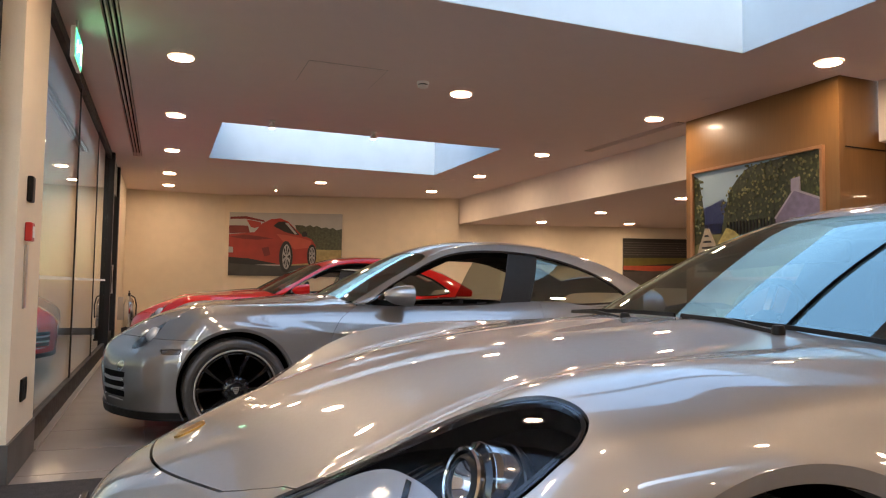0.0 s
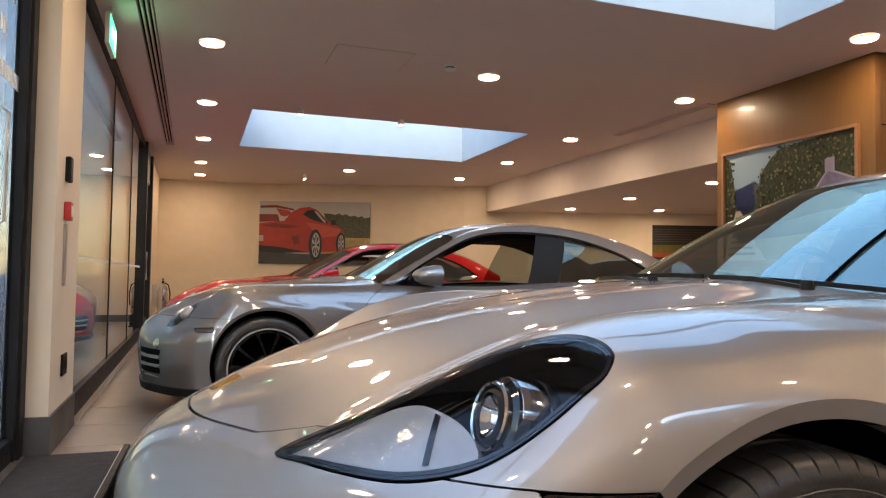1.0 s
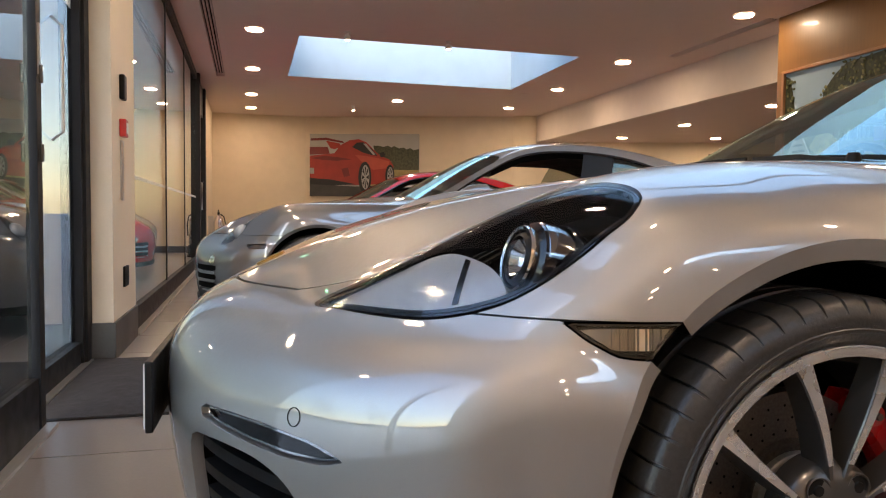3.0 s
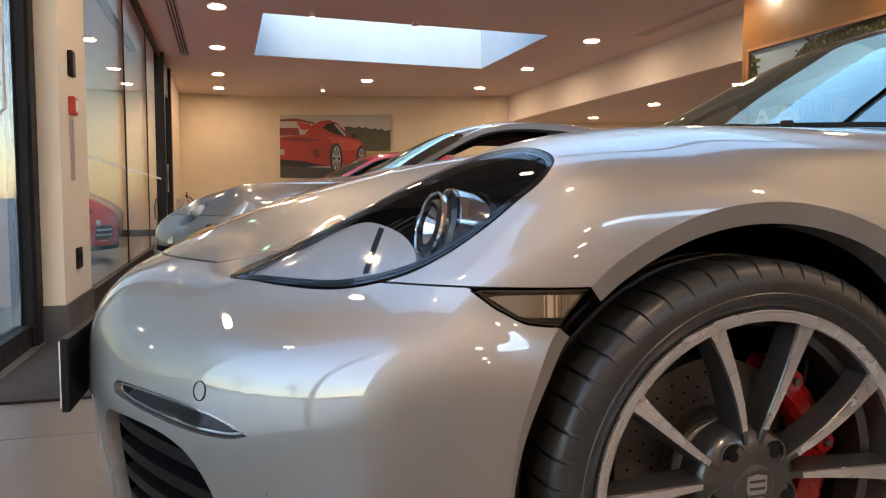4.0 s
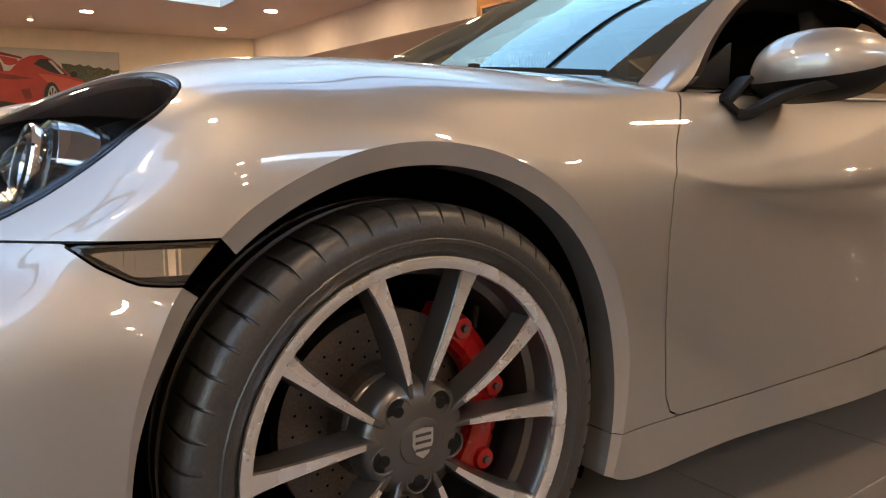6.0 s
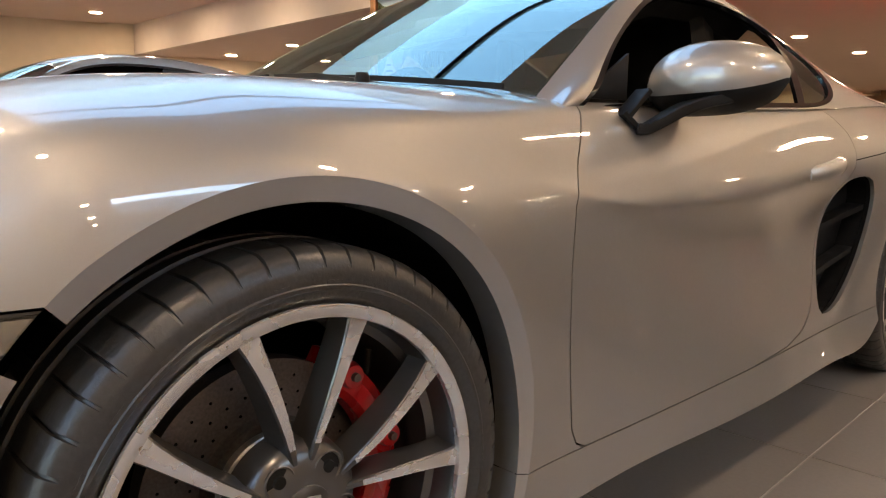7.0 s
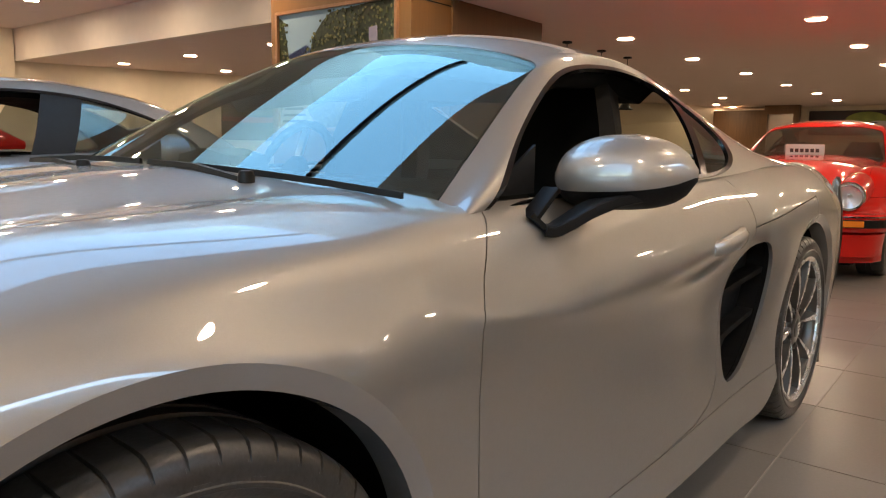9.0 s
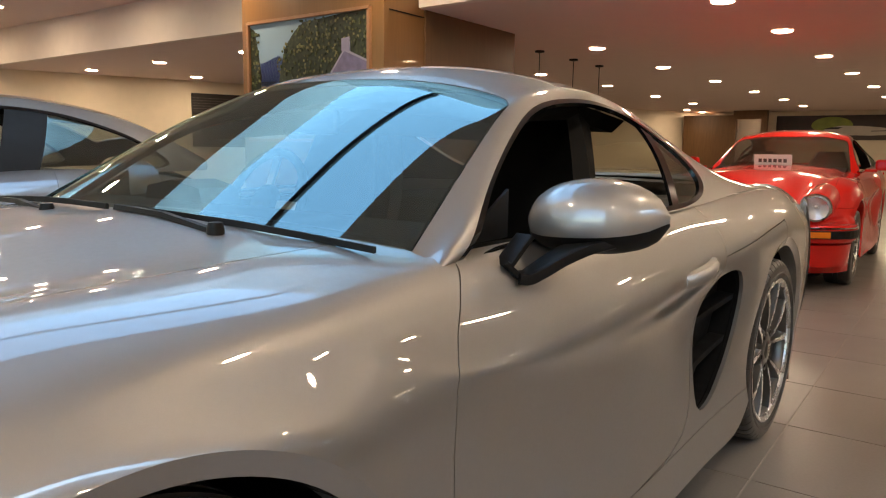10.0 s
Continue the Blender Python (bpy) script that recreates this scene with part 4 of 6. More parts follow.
    for k in range(5):
        a = math.radians(54 + 72 * k)
        well = part("bolt_well", lathe([(.0215, outer * .0012), (.0205, outer * .0022), (.0185, outer * .0012), (.0180, -outer * .010)], 24, "y"), side, wh, smooth=True)
        well.location = (.060 * math.cos(a), hub_y, .060 * math.sin(a))
        bolt = lathe([(0, 0), (.008, 0), (.009, -outer * .003), (.0178, -outer * .0045), (.0178, -outer * .02)], 16, "y")
        b = part("bolt", bolt, BLACK, wh, "black wheel bolt", smooth=True)
        b.location = (.060 * math.cos(a), hub_y + outer * .003, .060 * math.sin(a))
    return wh


def brake(parent, at, outer, caliper_angle=20.0):
    d = new("brake")
    d.parent = parent
    d.matrix_local = pose(*at)
    part("disc", lathe([(.065, outer * .004), (.08, outer * .012), (.09, outer * .012), (.095, 0), (.172, 0), (.172, -outer * .03), (.09, -outer * .03)], 72, "y"), STEEL, d, "drilled steel brake disc", smooth=False)
    part("bell", lathe([(0, outer * .03), (.06, outer * .03), (.075, outer * .02), (.08, 0)], 48, "y"), ALU, d, smooth=True)
    hole = lathe([(0, 0), (.003, 0)], 8, "y")
    hm = bmesh.new()
    for k in range(30):
        a = 2 * math.pi * k / 30
        for j in range(3):
            rr = .108 + .021 * j
            aa = a + .1 * j
            for v in [hm.verts.new((rr * math.cos(aa) + .0024 * math.cos(t), outer * .0012, rr * math.sin(aa) + .0024 * math.sin(t))) for t in [math.pi / 3 * q for q in range(6)]]:
                pass
            hm.verts.ensure_lookup_table()
            hm.faces.new(hm.verts[-6:])
    hole.free()
    tagged(part("drilling_pattern", hm, DARK, d), kind="stuff")
    cal = new("caliper")
    cal.parent = d
    a0, a1 = math.radians(caliper_angle - 48), math.radians(caliper_angle + 48)
    part("body", lathe([(.142, outer * .020), (.146, outer * .040), (.156, outer * .050), (.178, outer * .050), (.194, outer * .040), (.200, outer * .005), (.195, -outer * .03), (.142, -outer * .03)], 20, "y", a0, a1), REDCAL, cal, "red brake caliper", smooth=False)
    for t in (caliper_angle - 40, caliper_angle, caliper_angle + 40):
        tt = math.radians(t)
        lug = lathe([(0, outer * .060), (.016, outer * .058), (.020, outer * .045), (.020, 0)], 20, "y")
        part("lug", lug, REDCAL, cal, smooth=True).location = (.178 * math.cos(tt), 0, .178 * math.sin(tt))
        bl = lathe([(0, outer * .066), (.006, outer * .066), (.007, outer * .058)], 8, "y")
        part("bolt", bl, STEEL, cal).location = (.178 * math.cos(tt), 0, .178 * math.sin(tt))
    part("bleed_nipple", tube([(.15, outer * .03, .13), (.155, outer * .03, .165)], .005), BLACK, cal)
    return d



SIDE_IN = rounded([(.36, 6.93), (.55, 5.6), (1.0, 4.62), (2.0, 4.24), (3.2, 4.16), (4.3, 4.22), (5.0, 4.5), (5.5, 5.1), (5.68, 5.9), (5.5, 6.6), (5.0, 6.92), (4.0, 6.96), (2.0, 6.96)], 5)
SIDE9 = rounded([(.36, 6.93), (.55, 5.6), (1.0, 4.62), (2.0, 4.30), (3.3, 4.26), (4.6, 4.36), (5.6, 4.62), (6.4, 5.3), (6.9, 6.2), (6.6, 6.8), (5.4, 6.95), (4.0, 6.96), (2.0, 6.96)], 5)
SILL = .272


def coupe(name, label, at, paint, body=BODY, cab=(CABIN_P, CABIN_R, CABIN_W), wb=2.475, fine=True, lamp=LAMP_IN, mark=MARK_IN, vent=None, bumper_holes=(), door_in=DOOR_IN, side_in=SIDE_IN, post=5.0, post_half=.09, glass=CARGLASS, arches=(ARCH, LIPR), top=(2.70, .60), rear_glass=(5.2, 8.2), cowl_x=.40, split=1.2, post_skin=SHINY, post_sides="LR"):
    """A panelled coupe body with glass, interior lining and open door windows. Returns the car and its skins."""
    car = thing(name, label, "sports car", "cars on show", at=at)
    nu, nv = (240, 80) if fine else (130, 48)
    P = shell(body, nu, nv)
    r0, r1 = arches
    fa, ra = (0, .345), (wb, .345)
    P = trim(trim(P, arch(*fa, r0, r1)), arch(*ra, r0, r1))
    lip = two_lips(arch_lip(*fa, r0, r1), arch_lip(*ra, r0, r1))
    W = cab[2]
    lamp_d = lambda a: np.where(a[:, 2] > .45, inside(a[:, 0], a[:, 1], lamp), -1)
    mark_d = lambda a: np.where(a[:, 1] > .6, inside(a[:, 0], a[:, 2], mark), -1)
    door_d = lambda a: np.where(a[:, 1] > .5, inside(a[:, 0], a[:, 2], door_in), -1)
    vent_d = (lambda a: np.where(a[:, 1] > .5, inside(a[:, 0], a[:, 2], vent), -1)) if vent else (lambda a: np.full(len(a), -1.0))
    cowl = lambda a: cowl_x + .215 * np.clip(a[:, 1] / .73, 0, 1.2) ** 2 - a[:, 0]
    body_out = trim(P, lambda a: -lamp_d(a) - GAP)
    front = door_in[6][0]
    # nose
    b = trim(trim(body_out, lambda a: seam(a) - GAP), lambda a: .2 - a[:, 0])
    b = trim(b, lambda a: -mark_d(a) - GAP)
    for hole in bumper_holes:
        b = trim(b, lambda a: np.where(a[:, 0] < -.3, -inside(a[:, 1], a[:, 2], hole), 1.0))
    if bumper_holes:
        b = trim(b, lambda a: np.where((a[:, 2] < .436) & (a[:, 0] < -.3), np.abs(a[:, 1] - .732 - .16 * (.44 - a[:, 2])) - .0013, 1.0))
    skin("front_bumper", b, paint, car, lip=lip, rim=.022)
    up = trim(body_out, lambda a: np.where(a[:, 0] < .2, -seam(a) - GAP, 1.0))
    up = trim(up, lambda a: -mark_d(a) - GAP)
    bon = trim(trim(up, lambda a: -wing_line(a) - GAP), cowl)
    skin("bonnet", bon, paint, car)
    side = trim(up, lambda a: np.maximum(wing_line(a) - GAP, np.maximum(a[:, 0] - 1.0, -1)))
    side = trim(side, lambda a: np.where(a[:, 0] < W[0][0], np.maximum(cowl(a), cabin_base(a, W, -.01)), cabin_base(a, W, -.02)))
    sill_d = lambda a: np.minimum(np.minimum(SILL + .02 * (a[:, 0] - .5) - a[:, 2], a[:, 0] - .2), wb - .2 - a[:, 0])
    no_sill = trim(side, lambda a: -sill_d(a) - .0)
    wing = trim(trim(no_sill, lambda a: split - a[:, 0]), lambda a: -door_d(a) - GAP)
    rear = trim(trim(trim(no_sill, lambda a: a[:, 0] - split), lambda a: -door_d(a) - GAP), lambda a: -vent_d(a))
    door = trim(trim(side, lambda a: door_d(a) - GAP), lambda a: -vent_d(a))
    for s in "LR":
        skin("front_wing", wing, paint, car, s, lip=lip)
        skin("door", door, paint, car, s)
        skin("sill", trim(side, lambda a: sill_d(a) - .002), paint, car, s, lip=lip)
        skin("headlamp_lens", trim(P, lambda a: lamp_d(a) - GAP), LENS, car, s, rim=.006, label="clear headlamp cover")
    blade = (lambda a: np.full(len(a), -1.0)) if not vent else lambda a: np.minimum(np.where(a[:, 1] > .5, .775 + .10 * (a[:, 0] - 1.9) - a[:, 2], -1), wb - a[:, 0])
    skin("rear_body", trim(rear, lambda a: -blade(a) - .0015), paint, car, lip=lip)
    for s in "LR":
        skin("side_blade", trim(rear, lambda a: blade(a) - .0015), paint, car, s, lip=lip)
    lining = trim(P, lambda a: np.where(a[:, 0] < W[0][0], cowl(a) + .05, cabin_base(a, W, -.05)))
    lining = trim(lining, lambda a: -lamp_d(a))
    for hole in bumper_holes:
        lining = trim(lining, lambda a: np.where(a[:, 0] < -.3, -inside(a[:, 1], a[:, 2], hole), 1.0))
    lining = trim(lining, lambda a: -vent_d(a))
    lining = trim(lining, lambda a: wb - .3 - a[:, 0])
    skin("inner_shell", push(lining, .026), DARK, car, rim=0)
    # cabin
    C = shell(cabin_rails(*cab), 150 if fine else 90, 72 if fine else 44)
    scr = lambda a: np.minimum(np.minimum(3.55 - a[:, 7], top[0] - top[1] * (a[:, 7] / 3.55) ** 4 - a[:, 6]), a[:, 6] - .02)
    rg = lambda a: np.minimum(np.minimum(2.9 - .12 * (a[:, 6] - 5) - a[:, 7], a[:, 6] - rear_glass[0] - .12 * a[:, 7]), rear_glass[1] - a[:, 6])
    sw = lambda a: inside(a[:, 6], a[:, 7], side_in)
    roof = trim(trim(trim(C, lambda a: -scr(a) - .02), lambda a: -rg(a) - .02), lambda a: -sw(a))
    roof = trim(roof, lambda a: a[:, 6] - .03)
    skin("roof", roof, paint, car, rim=.014)
    skin("roof_lining", push(roof, .018), DARK, car, rim=0)
    skin("windscreen", trim(C, lambda a: scr(a) - .02), glass, car, rim=.004).visible_shadow = False
    skin("rear_window", trim(C, lambda a: rg(a) - .02), REARGLASS, car, rim=.004).visible_shadow = False
    band = trim(trim(C, lambda a: sw(a) - .004), lambda a: .13 - sw(a))
    q_post = trim(trim(C, lambda a: sw(a) - .13), lambda a: post_half - np.abs(a[:, 6] - post + .16 * (a[:, 7] - 4.4)))
    quarter = trim(trim(C, lambda a: sw(a) - .13), lambda a: a[:, 6] - post + .16 * (a[:, 7] - 4.4) - post_half)
    for s in "LR":
        skin("window_trim", band, SHINY, car, s, rim=.012, label="black window surround")
        if s in post_sides:
            skin("door_post", push(q_post, .004), post_skin, car, s, rim=.01)
        skin("quarter_window", push(quarter, .006), glass, car, s, rim=0).visible_shadow = False
    frit = trim(trim(C, lambda a: scr(a) - .02), lambda a: np.maximum(.22 - a[:, 6], a[:, 7] - 3.46))
    skin("screen_band", push(frit, .004), SHINY, car, rim=0, label="black glass border")
    # closed underside
    part("floor_pan", box(-.6, wb + .75, -.62, .62, .13, .20, bevel=.03), DARK, car)
    return car, P, C, dict(lamp=lamp_d, mark=mark_d, vent=vent_d)


def arch_liner(car, x, deep=.34, out=.815):
    for s in (-1, 1):
        part("arch_liner", lathe([(.40, s * out), (.405, s * .55), (.30, s * (.86 - deep)), (.02, s * (.86 - deep))], 40, "y", radians(-25), radians(205)), DARK, car).location = (x, 0, .345)


CAYMAN_AT = pose(0, 0.05, 0, 0, 0, -1.71) @ pose(0, 0.85, 0)
AIR_IN = rounded([(.39, .20), (.385, .30), (.395, .395), (.46, .412), (.55, .413), (.61, .403), (.65, .38), (.675, .335), (.69, .26), (.675, .20), (.52, .185)], 4)
DRL_IN = [(.43, .464), (.52, .468), (.60, .468), (.68, .463), (.715, .453), (.732, .440), (.70, .431), (.64, .427), (.56, .430), (.48, .437), (.43, .443)]
FROST = mat("frosted_lamp_glass", (0.40, 0.42, 0.45), 0.34, 0.35, coat=1.0, grain=0.06, scale=90, bump=0.02, blotch=0.03, stretch=(1, 0.1, 1))
AMBER = mat("amber_reflector", (0.80, 0.58, 0.36), 0.3, coat=0.8)
GOLD = mat("gold_enamel", (0.48, 0.27, 0.06), 0.3, 0.7, grain=0.25, scale=600)
PLATE = mat("white_plate", (0.72, 0.72, 0.70), 0.35, grain=0.03, scale=200)
cayman, CP, CC, CF = coupe("silver_coupe", "silver-beige metallic mid-engined sports coupe, windows down", CAYMAN_AT, SILVER, vent=VENT_IN, bumper_holes=(AIR_IN, DRL_IN))
for s in (-1, 1):
    for x in (0, 2.475):
        five_pair_wheel(cayman, "wheel", (x, s * .748, .341), s)
        brake(cayman, (x, s * .74, .341), s, 12.0 if s < 0 else 168.0)
arch_liner(cayman, 0)
arch_liner(cayman, 2.475)


def front_of(fn):
    return lambda a: np.where(a[:, 0] < -.3, fn(a), -1.0)


def lamp_unit(car, P, lamp_d, s, proj=(-.468, .697, .730), dome=None, aim=(-.96, .10, .24)):
    """Headlamp internals: bowl, projector with chrome ring, clear turn-signal dome."""
    k = -1 if s == "L" else 1
    bowl = push(trim(P, lambda a: lamp_d(a) - .006), .055)
    skin("headlamp_bowl", bowl, DARK, car, s, rim=-.052, label="black headlamp bowl")
    edge = trim(trim(P, lambda a: lamp_d(a) - .003), lambda a: .010 - lamp_d(a))
    skin("headlamp_edge", push(edge, .004), SHINY, car, s, rim=.01)
    pr = new("projector")
    pr.parent = car
    z = Vector((aim[0], aim[1] * k, aim[2])).normalized()
    m = z.to_track_quat("Z", "Y").to_matrix().to_4x4()
    m.translation = Vector((proj[0], proj[1] * k, proj[2])) - z * .012
    pr.matrix_local = m
    part("ring", lathe([(.046, -.010), (.051, -.004), (.052, .004), (.050, .007), (.046, .005), (.045, -.010)], 48, "z"), CHROME, pr, "chrome projector ring", smooth=True)
    part("barrel", lathe([(.034, .008), (.040, .004), (.045, -.006), (.044, -.05)], 36, "z"), BLACK, pr, smooth=True)
    part("lens", lathe([(0, .026), (.010, .0245), (.020, .019), (.028, .010), (.031, .002)], 36, "z"), LENS, pr, "clear bull's-eye lens", smooth=True)
    part("reflector", lathe([(0, -.03), (.012, -.026), (.024, -.010), (.032, .001)], 36, "z"), CHROME, pr, smooth=True)
    part("shroud", lathe([(.050, -.006), (.060, -.012), (.063, -.030), (.056, -.034), (.056, -.044), (.064, -.050), (.064, -.085), (.054, -.112), (.03, -.130), (0, -.134)], 40, "z"), SHINY, pr, "black lamp shroud", smooth=True)
    part("upper_shell", lathe([(.0530, -.012), (.062, -.018), (.066, -.040), (.065, -.062)], 30, "z", radians(10), radians(120)), SMOKE, pr, "smoky bright upper lamp shell", smooth=True)
    part("shell_band", lathe([(.0655, -.062), (.0675, -.064), (.0675, -.072), (.064, -.074)], 24, "z", radians(5), radians(125)), SHINY, pr, smooth=True)
    part("lower_shell", lathe([(.0530, -.010), (.060, -.018), (.062, -.034)], 20, "z", radians(175), radians(240)), SMOKE, pr, smooth=True)
    if dome is not None:
        d = lambda a: np.minimum(np.where(a[:, 2] > .45, inside(a[:, 0], a[:, 1], dome), -1), lamp_d(a) - .012)
        skin("turn_signal_dome", push(trim(P, d), .014), FROST, car, s, rim=.03, label="pale clear turn-signal lens")
        skin("lamp_bar", push(strip(trim(P, lambda a: d(a) - .004), lambda a: (a[:, 0] + .530) * .8 + (a[:, 1] - .650) * .6, .005), .012), SHINY, car, s, rim=.004)
    tray = trim(P, lambda a: np.where(a[:, 2] > .45, inside(a[:, 0], a[:, 1], [(-.58, .565), (-.50, .62), (-.47, .66), (-.49, .69), (-.56, .63)]), -1))
    for j in range(5):
        skin("lamp_fin", push(strip(tray, lambda a: a[:, 1] - .58 - .016 * j - .3 * (a[:, 0] + .52), .0022), .040), BLACK, car, s, rim=.006)


DOME_IN = rounded([(-.745, .463), (-.68, .485), (-.61, .53), (-.558, .59), (-.527, .645), (-.503, .694), (-.495, .734), (-.51, .765), (-.57, .72), (-.63, .66), (-.69, .585)], 4)
for s in "LR":
    lamp_unit(cayman, CP, CF["lamp"], s, dome=DOME_IN)
    k = -1 if s == "L" else 1
    # side marker
    skin("marker_back", push(trim(CP, lambda a: CF["mark"](a) - .002), .014), SHINY, cayman, s, rim=-.010, label="dark side marker housing")
    skin("marker_lens", push(trim(CP, lambda a: CF["mark"](a) - .002), .002), LENS, cayman, s, rim=.004, label="clear side marker lens")
    band = trim(trim(CP, lambda a: CF["mark"](a) - .0015), lambda a: .0040 - CF["mark"](a))
    skin("marker_frame", push(band, .0005), SHINY, cayman, s, rim=.004, label="smoked marker surround")
    inner = lambda a: np.where(a[:, 1] > .6, inside(a[:, 0], a[:, 2], [(-.418, .640), (-.285, .641), (-.300, .611), (-.372, .611)]), -1)
    skin("marker_reflector", push(trim(CP, inner), .012), SMOKE, cayman, s, rim=.003)
    skin("marker_amber", push(strip(trim(CP, inner), lambda a: a[:, 0] + .335, .009), .010), AMBER, cayman, s, rim=.003)
    for j in range(8):
        skin("marker_rib", push(strip(trim(CP, inner), lambda a: a[:, 0] + .385 - j * .011, .0015), .009), SMOKE, cayman, s, rim=.003)
    # air intake and light strip
    hole = front_of(lambda a: inside(a[:, 1], a[:, 2], AIR_IN))
    skin("intake_back", push(trim(CP, lambda a: hole(a) + .004), .075), DARK, cayman, s, rim=-.06)
    for j in range(4):
        zz = .225 + .050 * j
        skin("intake_slat", push(strip(trim(CP, hole), lambda a: a[:, 2] - zz + .06 * (a[:, 1] - .5), .011), .022), BLACK, cayman, s, rim=.035)
    slit = front_of(lambda a: inside(a[:, 1], a[:, 2], DRL_IN))
    skin("light_strip_back", push(trim(CP, lambda a: slit(a) + .004), .022), SHINY, cayman, s, rim=-.018)
    skin("light_strip", push(trim(trim(CP, lambda a: slit(a) - .004), lambda a: .0075 - slit(a)), .008), CHROME, cayman, s, rim=.008, label="chrome daytime light strip")
    skin("light_bar", push(trim(CP, lambda a: slit(a) - .0085), .012), SHINY, cayman, s, rim=.006)
    near = int(np.argmin(np.where(CP[0][:, 0] < -.3, np.hypot(CP[0][:, 1] - .645, CP[0][:, 2] - .49), 9)))
    sp, sn = CP[0][near, :3] * (1, k, 1), CP[0][near, 3:6] * (1, k, 1)
    ps = part("parking_sensor", lathe([(.0145, -.004), (.0145, .0008), (.0130, .0008), (.0130, -.004)], 32, "z"), BLACK, cayman, "round parking sensor gap", smooth=False)
    q = Vector(sn).normalized().to_track_quat("Z", "Y").to_matrix().to_4x4()
    q.translation = Vector(sp)
    ps.matrix_local = q
    # side intake behind the door
    v = CF["vent"]
    skin("side_intake", push(trim(CP, lambda a: v(a) + .003), .085), BLACK, cayman, s, rim=-.083, label="black side air intake")
    for j, zz in enumerate((.46, .58)):
        skin("intake_vane", push(strip(trim(CP, v), lambda a: a[:, 2] - zz - .25 * (a[:, 0] - 1.8), .008), .028), BLACK, cayman, s, rim=.05)
    # door handle
    hb = loft([[(x, k * (.846 + .026 * math.sin(math.pi * t) ** .7 + .012 * t + dy), .728 + .030 * t + dz * (.75 + .25 * math.sin(math.pi * t))) for dy, dz in ((-.01, -.024), (.008, -.022), (.016, -.008), (.016, .010), (.008, .022), (-.01, .024))] for t in [q / 10 for q in range(11)] for x in [1.515 + .205 * t]])
    part("door_handle", hb, SILVER, cayman, "silver pull handle", smooth=True)
    part("handle_recess", lathe([(0, k * .004), (.040, k * .004), (.046, k * .001), (.046, -k * .02)], 28, "y"), BLACK, cayman, smooth=True).matrix_local = pose(1.600, k * .838, .722, 0, 0, 0) @ Matrix.Diagonal((1.2, 1, .55, 1))

    # door mirror
    mir = new("door_mirror")
    mir.parent = cayman
    mir["label"] = "silver door mirror on a black foot"
    cap, low, rimr = [], [], []
    for q in range(15):
        t = q / 14
        e = max(.02, 1 - abs(2 * t - 1) ** (2.0 if t < .5 else 2.25)) ** .5
        e2 = max(.02, 1 - abs(2 * t - 1) ** (4.0 if t < .5 else 2.6)) ** .5
        w = .718 + .282 * t
        zc, top, bot = .925 + .012 * t, .086 * e * (1.06 - .2 * t), .066 * e2
        xb, dep = .975 + .012 * t, .125 * e * (1.05 - .25 * t)
        def at(th):
            c, sn = math.cos(th), math.sin(th)
            return (xb - dep * max(c, 0) ** .75, k * w, zc + (top if sn > 0 else bot) * sn)
        cap.append([at(radians(-24 + 114 * j / 12)) for j in range(13)] + [(xb - .002, k * w, zc - bot * .4)])
        low.append([at(radians(-90 + 66 * j / 6)) for j in range(7)] + [(xb - .002, k * w, zc - bot * .4)])
    part("cap", loft(cap), SILVER, mir, "silver mirror cap", smooth=True)
    part("lower_shell", loft(low), BLACK, mir, "black lower mirror shell", smooth=True)
    part("mirror_glass", prism([(k * (.76 + .2 * (0.5 + 0.5 * math.cos(t))), .945 + .05 * math.sin(t)) for t in [math.pi * 2 * j / 20 for j in range(20)]], "x", .983, .986), CHROME, mir)
    blade = lambda a, b: [(a * math.copysign(abs(math.cos(t)) ** .3, math.cos(t)), b * math.copysign(abs(math.sin(t)) ** .3, math.sin(t))) for t in [2 * math.pi * j / 16 for j in range(16)]]
    put = lambda pts: [(x, k * w, z) for x, w, z in glide(pts, 5)]
    part("foot", sweep(put([(.786, .792, .834), (.800, .806, .834), (.820, .824, .848), (.848, .845, .868), (.885, .868, .884), (.93, .90, .896)]), blade(.034, .011)), BLACK, mir, "black mirror foot", smooth=True)
    part("arm", sweep(put([(.760, .779, .856), (.786, .785, .882), (.812, .792, .908)]), blade(.022, .006)), BLACK, mir, smooth=True)
    part("base", sweep(put([(.756, .777, .864), (.772, .786, .848), (.790, .797, .830)]), blade(.020, .006)), BLACK, mir, smooth=True)

# badge, plate, cowl, wipers
shield = rounded([(-.855, 0.0), (-.845, .020), (-.82, .026), (-.795, .024), (-.792, 0), (-.795, -.024), (-.82, -.026), (-.845, -.020)], 3)
skin("bonnet_badge", push(trim(CP, lambda a: np.where(a[:, 2] > .5, inside(a[:, 0], a[:, 1], shield), -1)), -.004), GOLD, cayman, rim=.006, label="plain gold enamel shield")
plate = new("number_plate")
plate.parent = cayman
part("backing", box(-1.060, -1.045, -.27, .27, .365, .505, bevel=.003), BLACK, plate)
part("face", box(-1.0635, -1.0605, -.262, .262, .372, .498), PLATE, plate, "white plate face")
for j in range(7):
    yy = -.21 + .07 * j
    part("bar", box(-1.065, -1.0637, yy - .022, yy + .022, .395, .475), BLACK, plate)
cw = lambda a: .40 + .215 * np.clip(a[:, 1] / .73, 0, 1.2) ** 2 - a[:, 0]
skin("cowl_panel", push(trim(CP, lambda a: np.minimum(np.minimum(-cw(a) - .002, cw(a) + .12), .70 - a[:, 1])), .016), BLACK, cayman, rim=.01, label="black wiper cowl")


